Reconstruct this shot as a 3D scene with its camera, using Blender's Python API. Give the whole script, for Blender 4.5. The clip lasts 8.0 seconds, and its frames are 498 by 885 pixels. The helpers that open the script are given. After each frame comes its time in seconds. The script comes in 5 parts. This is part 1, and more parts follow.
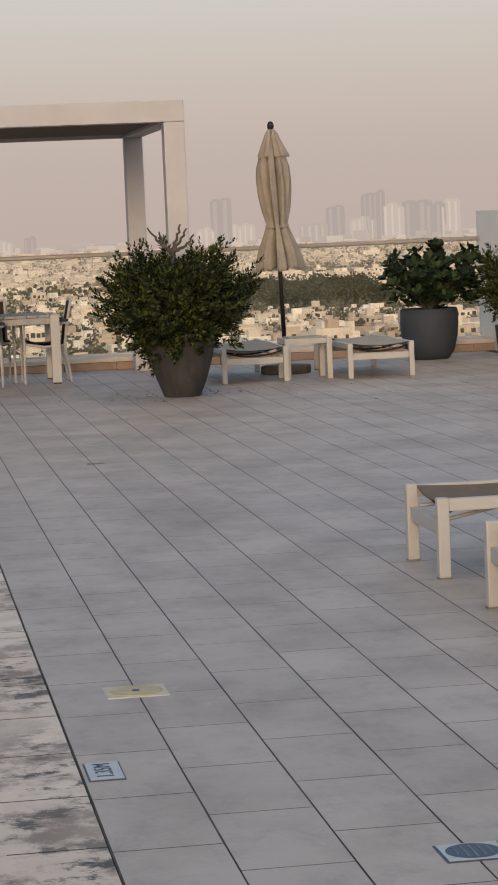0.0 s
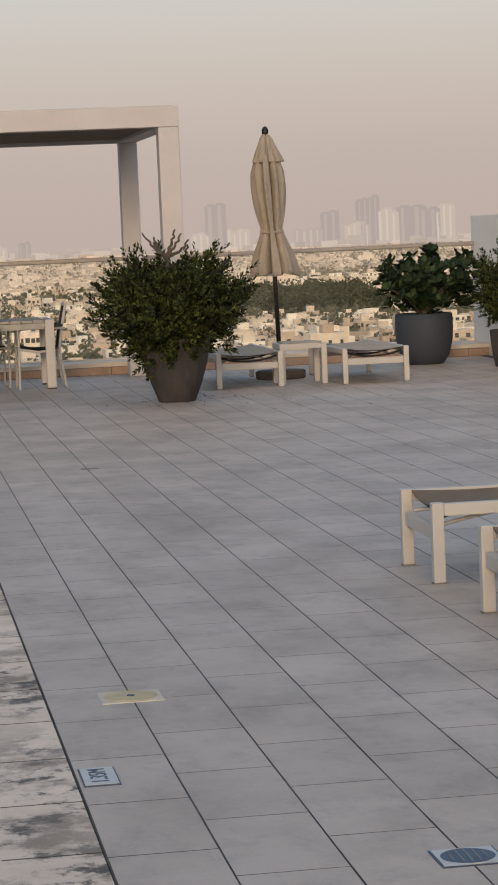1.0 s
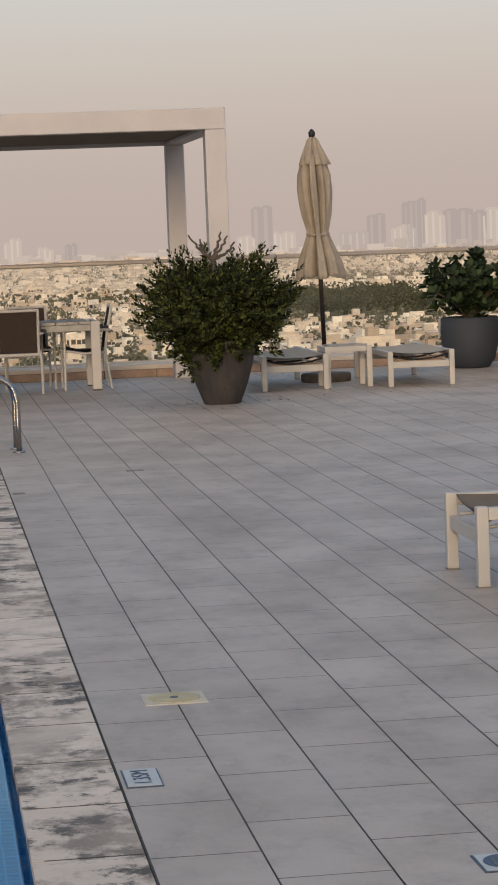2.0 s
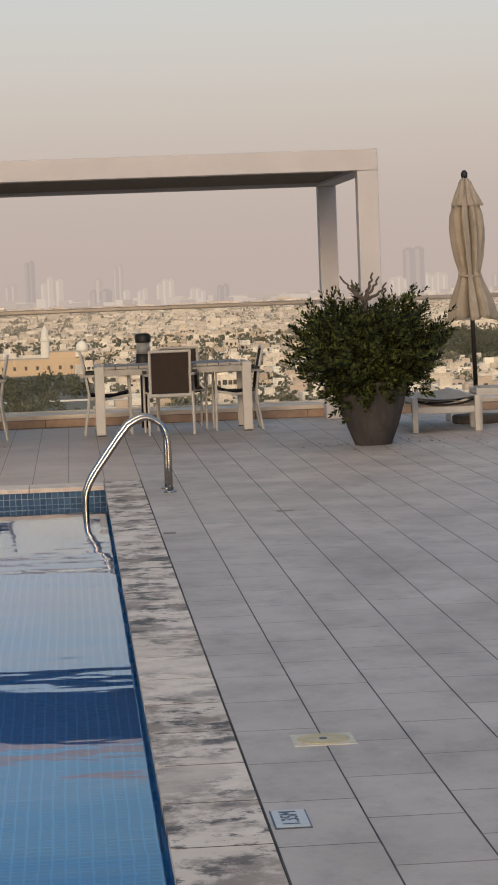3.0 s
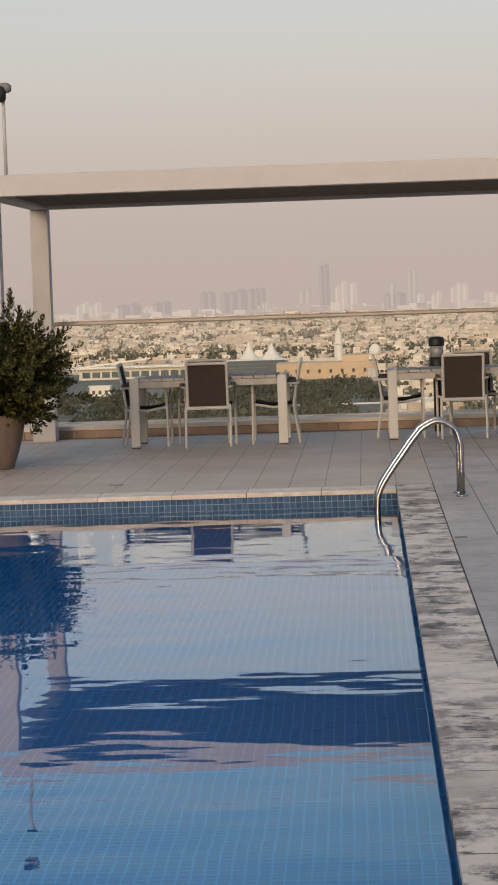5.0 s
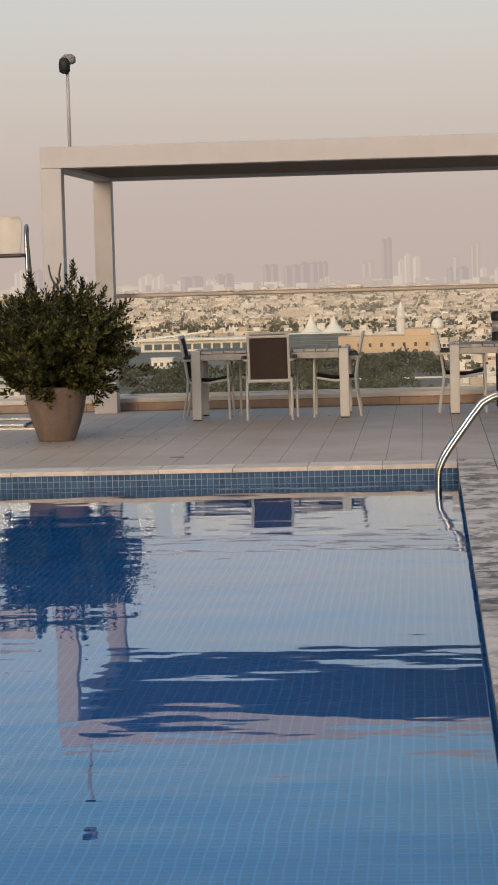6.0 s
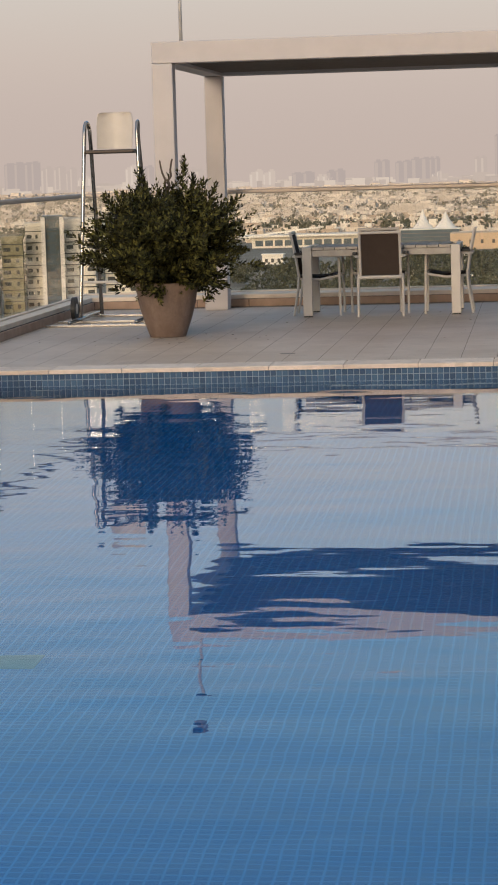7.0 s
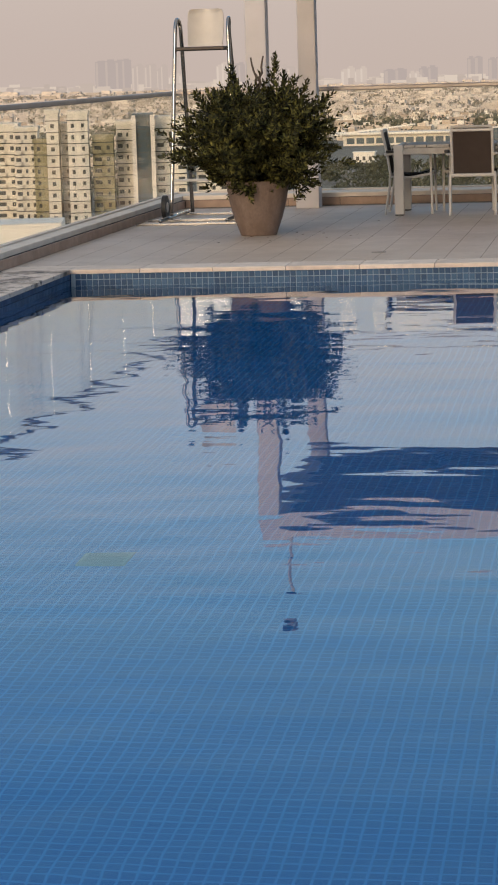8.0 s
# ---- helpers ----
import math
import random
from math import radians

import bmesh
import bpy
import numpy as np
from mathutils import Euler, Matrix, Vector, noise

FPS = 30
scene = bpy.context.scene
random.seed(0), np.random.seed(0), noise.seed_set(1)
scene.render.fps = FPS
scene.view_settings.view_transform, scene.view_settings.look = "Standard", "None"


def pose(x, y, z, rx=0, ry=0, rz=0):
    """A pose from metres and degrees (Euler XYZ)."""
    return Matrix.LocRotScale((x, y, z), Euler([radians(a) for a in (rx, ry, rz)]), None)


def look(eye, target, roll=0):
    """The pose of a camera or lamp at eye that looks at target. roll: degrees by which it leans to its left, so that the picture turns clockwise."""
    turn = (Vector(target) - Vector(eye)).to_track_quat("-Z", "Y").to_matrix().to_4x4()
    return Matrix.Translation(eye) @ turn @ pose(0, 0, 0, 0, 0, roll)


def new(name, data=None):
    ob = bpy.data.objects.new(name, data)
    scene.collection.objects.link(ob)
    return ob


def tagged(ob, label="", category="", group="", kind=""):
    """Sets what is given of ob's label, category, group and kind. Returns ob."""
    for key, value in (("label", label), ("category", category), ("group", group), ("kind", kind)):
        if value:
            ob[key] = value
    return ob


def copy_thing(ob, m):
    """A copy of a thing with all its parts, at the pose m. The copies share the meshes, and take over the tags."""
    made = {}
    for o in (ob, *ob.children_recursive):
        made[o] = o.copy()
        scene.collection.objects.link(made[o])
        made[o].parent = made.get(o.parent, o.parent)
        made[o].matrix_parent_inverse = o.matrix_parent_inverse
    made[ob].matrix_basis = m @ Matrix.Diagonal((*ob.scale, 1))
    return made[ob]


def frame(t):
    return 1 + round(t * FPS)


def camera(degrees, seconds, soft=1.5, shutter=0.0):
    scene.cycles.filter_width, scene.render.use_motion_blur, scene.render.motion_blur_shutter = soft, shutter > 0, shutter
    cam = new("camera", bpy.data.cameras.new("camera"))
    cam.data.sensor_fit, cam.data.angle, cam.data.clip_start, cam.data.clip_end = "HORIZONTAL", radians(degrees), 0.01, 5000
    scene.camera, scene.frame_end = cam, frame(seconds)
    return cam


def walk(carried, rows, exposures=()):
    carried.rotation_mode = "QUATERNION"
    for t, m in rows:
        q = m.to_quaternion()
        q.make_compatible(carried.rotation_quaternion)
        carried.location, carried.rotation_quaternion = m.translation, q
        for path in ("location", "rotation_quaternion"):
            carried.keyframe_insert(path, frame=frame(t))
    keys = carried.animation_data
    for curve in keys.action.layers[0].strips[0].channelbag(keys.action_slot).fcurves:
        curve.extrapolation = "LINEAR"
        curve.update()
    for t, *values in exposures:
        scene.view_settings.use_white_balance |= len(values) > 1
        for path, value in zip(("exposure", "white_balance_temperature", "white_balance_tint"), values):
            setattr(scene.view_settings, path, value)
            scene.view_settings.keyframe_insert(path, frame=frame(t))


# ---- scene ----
cam = camera(11.711, 8.0, soft=1.9)
EYE = Vector((0.0, 0.0, 1.6))


def aim(yaw, pitch, roll):
    """A camera pose at the fixed stand: yaw to the right of north, pitch up, roll to the left, in degrees."""
    y, p = radians(yaw), radians(pitch)
    ahead = Vector((math.sin(y) * math.cos(p), math.cos(y) * math.cos(p), math.sin(p)))
    return look(EYE, EYE + ahead, roll)


PATH = [
    (0.0, 8.549, -5.148, -2.430), (0.5, 8.667, -5.113, -2.340), (1.0, 8.678, -5.035, -2.450), (1.2, 8.611, -4.995, -2.415),
    (2.3, 6.962, -4.880, -2.123), (2.5, 6.381, -4.765, -2.090), (3.0, 4.095, -3.842, -2.130), (3.5, 2.569, -3.627, -2.170),
    (4.0, 0.307, -3.581, -2.280), (4.5, -1.693, -3.543, -2.100), (4.7, -2.271, -3.524, -2.060), (5.8, -3.768, -3.811, -1.600),
    (6.0, -4.268, -4.116, -1.580), (6.5, -5.684, -5.008, -1.600), (7.0, -6.955, -6.488, -1.650), (7.5, -8.018, -7.761, -1.800),
    (8.0, -9.177, -8.810, -1.790),
]
walk(cam, [(t, aim(a, b, c)) for t, a, b, c in PATH], exposures=[(0.0, 0.0), (5.0, 0.0), (8.0, 0.12)])

# ---- world and sun ----
SUN_EL, SUN_AZ = 10.0, 194.0
world = bpy.data.worlds.new("world")
scene.world = world
world.use_nodes = True
wn, wl = world.node_tree.nodes, world.node_tree.links
wn.clear()
w_out = wn.new("ShaderNodeOutputWorld")
w_sky = wn.new("ShaderNodeTexSky")
w_sky.sky_type, w_sky.sun_disc = "NISHITA", False
w_sky.sun_elevation, w_sky.sun_rotation = radians(SUN_EL), radians(SUN_AZ)
w_sky.dust_density = 6.0
w_b1, w_b2, w_add = wn.new("ShaderNodeBackground"), wn.new("ShaderNodeBackground"), wn.new("ShaderNodeAddShader")
w_b1.inputs[1].default_value = 0.10
w_co, w_sep, w_rmp = wn.new("ShaderNodeTexCoord"), wn.new("ShaderNodeSeparateXYZ"), wn.new("ShaderNodeValToRGB")
wl.new(w_co.outputs["Generated"], w_sep.inputs[0])
wl.new(w_sep.outputs[2], w_rmp.inputs[0])
stops = w_rmp.color_ramp.elements
stops[0].position, stops[0].color = 0.0, (0.515, 0.42, 0.375, 1)
stops[1].position, stops[1].color = 1.0, (0.60, 0.54, 0.50, 1)
for at, col in ((0.045, (0.515, 0.43, 0.395, 1)), (0.10, (0.475, 0.430, 0.425, 1)), (0.13, (0.43, 0.415, 0.43, 1)), (0.17, (0.32, 0.40, 0.47, 1)), (0.22, (0.15, 0.32, 0.44, 1)), (0.30, (0.03, 0.21, 0.45, 1)), (0.40, (0.0, 0.15, 0.46, 1)), (0.60, (0.26, 0.36, 0.46, 1))):
    stops.new(at).color = col
wl.new(w_rmp.outputs[0], w_b2.inputs[0])
w_b2.inputs[1].default_value = 1.0
wl.new(w_sky.outputs[0], w_b1.inputs[0])
wl.new(w_b1.outputs[0], w_add.inputs[0])
wl.new(w_b2.outputs[0], w_add.inputs[1])
wl.new(w_add.outputs[0], w_out.inputs[0])

sun_data = bpy.data.lights.new("sun", "SUN")
sun_data.energy, sun_data.angle, sun_data.color = 1.02, radians(16.0), (1.0, 0.80, 0.63)
sun = new("sun", sun_data)
sa, se = radians(SUN_AZ), radians(SUN_EL)
sun.matrix_world = look((math.sin(sa) * math.cos(se) * 50, math.cos(sa) * math.cos(se) * 50, math.sin(se) * 50), (0, 0, 0))


# ---- materials ----
class Nodes:
    """A short hand for building one node material."""

    def __init__(self, name, rough=0.6, metal=0.0, color=(0.5, 0.5, 0.5)):
        self.m = bpy.data.materials.new(name)
        self.m.use_nodes = True
        self.t = self.m.node_tree
        self.b = self.t.nodes["Principled BSDF"]
        self.b.inputs["Roughness"].default_value = rough
        self.b.inputs["Metallic"].default_value = metal
        self.b.inputs["Base Color"].default_value = (*color, 1)
        self.co = None

    def node(self, kind, **values):
        n = self.t.nodes.new(kind)
        for key, value in values.items():
            n.inputs[key.replace("_", " ")].default_value = value
        return n

    def link(self, a, b):
        self.t.links.new(a, b)
        return a

    def coord(self, scale=(1, 1, 1), which="Object"):
        c = self.node("ShaderNodeTexCoord")
        m = self.node("ShaderNodeMapping")
        m.inputs["Scale"].default_value = scale
        self.link(c.outputs[which], m.inputs[0])
        return m.outputs[0]

    def place(self, scale=(1, 1, 1)):
        c = self.node("ShaderNodeNewGeometry")
        m = self.node("ShaderNodeMapping")
        m.inputs["Scale"].default_value = scale
        self.link(c.outputs["Position"], m.inputs[0])
        return m.outputs[0]

    def noise(self, scale, detail=4.0, rough=0.55, co=None):
        n = self.node("ShaderNodeTexNoise", Scale=scale, Detail=detail, Roughness=rough)
        self.link(co if co else self.place(), n.inputs["Vector"])
        return n.outputs["Fac"]

    def ramp(self, fac, *stops):
        r = self.node("ShaderNodeValToRGB")
        e = r.color_ramp.elements
        while len(e) < len(stops):
            e.new(0.5)
        for el, (at, col) in zip(e, stops):
            el.position, el.color = at, (*col, 1)
        self.link(fac, r.inputs[0])
        return r.outputs[0]

    def mix(self, fac, a, b, mode="MIX"):
        n = self.t.nodes.new("ShaderNodeMix")
        n.data_type, n.blend_type = "RGBA", mode
        for v, s in ((fac, 0), (a, 6), (b, 7)):
            if isinstance(v, (int, float)):
                n.inputs[s].default_value = v
            elif isinstance(v, tuple):
                n.inputs[s].default_value = (*v, 1)
            else:
                self.link(v, n.inputs[s])
        return n.outputs[2]

    def color(self, c):
        self.link(c, self.b.inputs["Base Color"])

    def bump(self, h, strength=0.3, dist=0.01):
        n = self.node("ShaderNodeBump", Strength=strength, Distance=dist)
        self.link(h, n.inputs["Height"])
        self.link(n.outputs[0], self.b.inputs["Normal"])

    def rough(self, fac, lo, hi):
        n = self.node("ShaderNodeMapRange")
        n.inputs[3].default_value, n.inputs[4].default_value = lo, hi
        self.link(fac, n.inputs[0])
        self.link(n.outputs[0], self.b.inputs["Roughness"])


def plain(name, color, rough=0.5, metal=0.0, vary=0.12, scale=9.0, bump=0.1):
    n = Nodes(name, rough, metal, color)
    dark, light = tuple(c * (1 - vary) for c in color), tuple(min(1, c * (1 + vary)) for c in color)
    f = n.noise(scale, 5.0, 0.6)
    n.color(n.ramp(f, (0.3, dark), (0.7, light)))
    n.rough(n.noise(scale * 3.1), max(0.02, rough - 0.08), min(1, rough + 0.08))
    if bump:
        n.bump(n.noise(scale * 12), bump, 0.002)
    return n.m


def floor_tile_material():
    n = Nodes("porcelain_tile", 0.55)
    tone = n.node("ShaderNodeObjectInfo").outputs["Random"]
    base = n.ramp(tone, (0.0, (0.425, 0.352, 0.295)), (0.5, (0.46, 0.383, 0.323)), (1.0, (0.495, 0.412, 0.349)))
    cloud = n.noise(1.0, 6.0, 0.65, n.place((1.5, 1.1, 1)))
    c = n.mix(n.ramp(cloud, (0.42, (0, 0, 0)), (0.66, (0.8, 0.8, 0.8))), base, (0.30, 0.245, 0.202))
    stain = n.noise(0.42, 6.0, 0.7)
    c = n.mix(n.ramp(stain, (0.52, (0, 0, 0)), (0.70, (0.65, 0.65, 0.65))), c, (0.29, 0.225, 0.175))
    blot = n.noise(5.5, 7.0, 0.75, n.place((1.0, 0.6, 1)))
    c = n.mix(n.ramp(blot, (0.50, (0, 0, 0)), (0.72, (0.55, 0.55, 0.55))), c, (0.215, 0.175, 0.145))
    c = n.mix(n.ramp(blot, (0.28, (0.5, 0.5, 0.5)), (0.42, (0, 0, 0))), c, (0.52, 0.445, 0.385))
    c = n.mix(n.ramp(n.noise(90.0, 3.0), (0.35, (0.10, 0.10, 0.10)), (0.7, (0, 0, 0))), c, (0.18, 0.175, 0.17))
    n.color(c)
    n.rough(cloud, 0.42, 0.68)
    n.bump(n.noise(60.0), 0.12, 0.002)
    return n.m


def grout_material():
    """Sand and dirt in the open joints, dark in places and pale in others."""
    n = Nodes("dirty_joint_filling", 0.95)
    n.color(n.ramp(n.noise(1.3, 5.0, 0.7), (0.42, (0.022, 0.020, 0.018)), (0.58, (0.06, 0.054, 0.048)), (0.70, (0.20, 0.18, 0.16))))
    n.bump(n.noise(50.0), 0.3, 0.004)
    return n.m


def coping_material(name, wear):
    """Pale travertine; wear is the share of dark weathering on it."""
    n = Nodes(name, 0.75)
    tone = n.node("ShaderNodeObjectInfo").outputs["Random"]
    base = n.ramp(tone, (0.0, (0.60, 0.495, 0.41)), (1.0, (0.71, 0.60, 0.505)))
    base = n.mix(n.ramp(n.noise(9.0, 5.0, 0.6), (0.35, (0, 0, 0)), (0.7, (0.5, 0.5, 0.5))), base, (0.48, 0.385, 0.305))
    dirt = n.noise(2.4, 10.0, 0.72, n.place((0.9, 0.75, 1)))
    dirt2 = n.noise(6.0, 9.0, 0.75, n.place((0.85, 0.85, 1)))
    c = n.mix(n.ramp(dirt, (0.485, (0, 0, 0)), (0.57, (0.85, 0.8, 0.8))), base, (0.17, 0.125, 0.095))
    c = n.mix(n.ramp(dirt2, (0.515, (0, 0, 0)), (0.58, (0.95, 0.95, 0.95))), c, (0.06, 0.05, 0.042))
    clean = n.ramp(n.noise(0.55, 3.0), (0.38, (wear * 0.2,) * 3), (0.52, (wear,) * 3))
    n.color(n.mix(clean, base, c))
    n.bump(dirt2, 0.4, 0.006)
    return n.m


def mosaic_material(name, scale_axis, blue=((0.004, 0.119, 0.40), (0.005, 0.140, 0.455), (0.03, 0.25, 0.63))):
    """Blue glass mosaic, 48 mm pitch: two tile colours and the grout."""
    n = Nodes(name, 0.25)
    b = n.node("ShaderNodeTexBrick", Scale=1.0, Mortar_Size=0.006, Bias=0.0, Brick_Width=0.048, Row_Height=0.048)
    b.offset = 0.0
    for socket, tint in zip(("Color1", "Color2", "Mortar"), blue):
        b.inputs[socket].default_value = (*tint, 1)
    b.inputs["Mortar Smooth"].default_value = 0.6
    co = n.place()
    if scale_axis != "xy":
        s = n.node("ShaderNodeSeparateXYZ")
        k = n.node("ShaderNodeCombineXYZ")
        n.link(co, s.inputs[0])
        n.link(s.outputs["XYZ".index(scale_axis[0].upper())], k.inputs[0])
        n.link(s.outputs["XYZ".index(scale_axis[1].upper())], k.inputs[1])
        co = k.outputs[0]
    n.link(co, b.inputs["Vector"])
    n.color(n.mix(n.ramp(n.noise(1.1, 4.0), (0.35, (0, 0, 0)), (0.7, (0.35, 0.35, 0.35))), b.outputs["Color"], tuple(k * 0.75 for k in blue[0])))
    return n.m


def mosaic_piece_material():
    n = Nodes("glass_mosaic", 0.5)
    n.b.inputs["Specular IOR Level"].default_value = 0.2
    tone = n.node("ShaderNodeObjectInfo").outputs["Random"]
    n.color(n.ramp(tone, (0.0, (0.020, 0.055, 0.115)), (0.5, (0.030, 0.078, 0.155)), (1.0, (0.046, 0.105, 0.190))))
    return n.m


def mosaic_joined_material():
    n = Nodes("glass_mosaic_joined", 0.5)
    n.b.inputs["Specular IOR Level"].default_value = 0.2
    tone = n.node("ShaderNodeNewGeometry").outputs["Random Per Island"]
    n.color(n.ramp(tone, (0.0, (0.020, 0.055, 0.115)), (0.5, (0.030, 0.078, 0.155)), (1.0, (0.046, 0.105, 0.190))))
    return n.m


def water_material():
    n = Nodes("pool_water", 0.0, 0.0, (0.80, 0.95, 1.0))
    n.b.inputs["IOR"].default_value = 1.38
    n.b.inputs["Transmission Weight"].default_value = 1.0
    wide = n.noise(1.0, 2.0, 0.45, n.place((1.05, 1.7, 1)))
    fine = n.noise(3.0, 2.0, 0.5, n.place((1.0, 2.2, 1)))
    h = n.node("ShaderNodeMath")
    h.operation = "MULTIPLY_ADD"
    h.inputs[1].default_value = 0.09
    n.link(fine, h.inputs[0])
    n.link(wide, h.inputs[2])
    n.bump(h.outputs[0], 1.0, 0.0062)
    return n.m


def glass_material():
    """Clear balustrade glass: light passes straight, with a faint green tint and a mirror share that grows at grazing angles."""
    n = Nodes("balustrade_glass", 0.02)
    t = n.t
    out = next(k for k in t.nodes if k.bl_idname == "ShaderNodeOutputMaterial")
    tr, gl, mx, fr = (t.nodes.new(k) for k in ("ShaderNodeBsdfTransparent", "ShaderNodeBsdfGlossy", "ShaderNodeMixShader", "ShaderNodeLayerWeight"))
    tr.inputs[0].default_value = (0.965, 0.98, 0.972, 1)
    gl.inputs["Roughness"].default_value = 0.02
    fr.inputs[0].default_value = 0.5
    pw, ma = n.node("ShaderNodeMath"), n.node("ShaderNodeMath")
    pw.operation, ma.operation = "POWER", "MULTIPLY_ADD"
    pw.inputs[1].default_value, ma.inputs[1].default_value, ma.inputs[2].default_value = 5.0, 0.45, 0.02
    t.links.new(fr.outputs["Facing"], pw.inputs[0])
    t.links.new(pw.outputs[0], ma.inputs[0])
    t.links.new(ma.outputs[0], mx.inputs[0])
    t.links.new(tr.outputs[0], mx.inputs[1])
    t.links.new(gl.outputs[0], mx.inputs[2])
    t.links.new(mx.outputs[0], out.inputs[0])
    return n.m


def leaf_material(name, dark, light):
    n = Nodes(name, 0.66)
    n.b.inputs["Specular IOR Level"].default_value = 0.18
    tone = n.node("ShaderNodeNewGeometry").outputs["Random Per Island"]
    n.color(n.mix(n.noise(3.0), n.ramp(tone, (0.0, dark), (0.45, tuple(a * 0.7 + b * 0.3 for a, b in zip(dark, light))), (0.82, light), (1.0, tuple(c * 1.6 for c in light))), dark))
    n.b.inputs["Subsurface Weight"].default_value = 0.0
    return n.m


def sling_material(name, color):
    n = Nodes(name, 0.9)
    n.b.inputs["Specular IOR Level"].default_value = 0.15
    w = n.node("ShaderNodeTexWave", Scale=160.0, Distortion=0.6)
    n.link(n.coord(), w.inputs[0])
    n.color(n.mix(n.noise(14.0), tuple(c * 0.8 for c in color), tuple(c * 1.2 for c in color)))
    n.bump(w.outputs["Fac"], 0.3, 0.001)
    return n.m


def city_material(name, *tones):
    n = Nodes(name, 0.9)
    tone = n.node("ShaderNodeNewGeometry").outputs["Random Per Island"]
    k = len(tones) - 1
    c = n.ramp(tone, *[(i / k, t) for i, t in enumerate(tones)])
    n.color(n.mix(n.ramp(n.noise(0.35, 4.0), (0.4, (0, 0, 0)), (0.7, (0.3, 0.3, 0.3))), c, (0.30, 0.25, 0.20)))
    return n.m


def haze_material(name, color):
    """The far skyline, a plain backdrop whose emission carries the colour of haze."""
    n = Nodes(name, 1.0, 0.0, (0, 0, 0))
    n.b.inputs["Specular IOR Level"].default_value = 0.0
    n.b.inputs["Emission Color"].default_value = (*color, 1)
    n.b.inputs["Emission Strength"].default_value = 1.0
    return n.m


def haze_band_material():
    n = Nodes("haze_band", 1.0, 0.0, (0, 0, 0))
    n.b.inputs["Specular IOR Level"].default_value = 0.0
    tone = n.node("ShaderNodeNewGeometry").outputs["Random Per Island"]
    # low skyline: haze as glowing tones that differ at random
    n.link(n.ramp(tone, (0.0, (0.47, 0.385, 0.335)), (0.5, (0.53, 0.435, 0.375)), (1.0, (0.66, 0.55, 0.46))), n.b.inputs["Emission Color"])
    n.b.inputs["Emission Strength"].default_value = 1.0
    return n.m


def concrete_pot_material(name, base, streak):
    n = Nodes(name, 0.8)
    f = n.noise(5.0, 8.0, 0.7, n.place((1.6, 1.6, 0.5)))
    c = n.mix(n.ramp(f, (0.4, (0, 0, 0)), (0.68, (0.9, 0.9, 0.9))), base, streak)
    n.color(n.mix(n.noise(40.0), c, tuple(k * 0.8 for k in base)))
    n.bump(n.noise(30.0), 0.25, 0.004)
    return n.m


M_TILE = floor_tile_material()
M_GROUT = grout_material()
M_SAND = plain("sand_in_joints", (0.20, 0.165, 0.135), 0.95, 0.0, 0.4, 3.0)
M_JOINT = plain("dark_mortar_joint", (0.035, 0.030, 0.026), 0.95, 0.0, 0.3, 6.0)
M_COPING = coping_material("weathered_travertine", 1.0)
M_COPING_CLEAN = coping_material("clean_travertine", 0.22)
M_POOL_FLOOR = mosaic_material("pool_floor_mosaic", "xy")
# wall copy of the floor mosaic, with dark waterline reflection put into its colours
WALL_DARKENED = ((0.008, 0.040, 0.115), (0.011, 0.052, 0.14), (0.05, 0.12, 0.22))
M_POOL_X = mosaic_material("darkened_wall_mosaic_across", "xz", WALL_DARKENED)
M_POOL_Y = mosaic_material("darkened_wall_mosaic_along", "yz", WALL_DARKENED)
M_MOSAIC = mosaic_piece_material()
M_MOSAIC_J = mosaic_joined_material()
M_POOL_GROUT = plain("pale_blue_grout", (0.25, 0.33, 0.40), 0.8)
M_WATER = water_material()
M_GLASS = glass_material()
M_WHITE = plain("white_powder_coat", (0.43, 0.405, 0.375), 0.45, 0.0, 0.06, 5.0, 0.05)
M_PERGOLA = plain("cream_painted_aluminium", (0.455, 0.425, 0.422), 0.55, 0.0, 0.05, 3.0, 0.05)
M_LOUVRE = plain("grey_louvre", (0.24, 0.205, 0.175), 0.6, 0.0, 0.1)
M_PLASTER = plain("white_plaster", (0.74, 0.69, 0.625), 0.85, 0.0, 0.06, 1.5, 0.2)
M_LEDGE = plain("cream_stone_ledge", (0.60, 0.52, 0.44), 0.8, 0.0, 0.12, 4.0, 0.2)
M_BROWN = plain("brown_clay_tile", (0.33, 0.225, 0.165), 0.7, 0.0, 0.2, 6.0, 0.2)
M_RAIL = plain("bronze_anodised_aluminium", (0.29, 0.255, 0.23), 0.42, 0.45, 0.1, 4.0, 0.0)
M_STEEL = plain("polished_stainless_steel", (0.32, 0.31, 0.30), 0.22, 1.0, 0.08, 6.0, 0.0)
M_BLACK = plain("black_plastic", (0.007, 0.007, 0.008), 0.6, 0.0, 0.2)
M_DARKMETAL = plain("dark_brown_metal", (0.035, 0.028, 0.025), 0.45, 0.5, 0.2)
M_SLING = sling_material("brown_mesh_sling", (0.043, 0.032, 0.027))
M_SLING2 = sling_material("taupe_mesh_sling", (0.165, 0.13, 0.10))
# paler sling of the loungers by the balustrade
M_SLING3 = sling_material("pale_mesh_sling", (0.40, 0.345, 0.285))
M_SLAT = plain("grey_table_slat", (0.33, 0.305, 0.275), 0.75, 0.0, 0.15, 12.0)
M_CANVAS = plain("beige_canvas", (0.31, 0.26, 0.205), 0.95, 0.0, 0.14, 7.0, 0.3)
M_POT1 = concrete_pot_material("dark_weathered_pot", (0.030, 0.026, 0.025), (0.095, 0.078, 0.072))
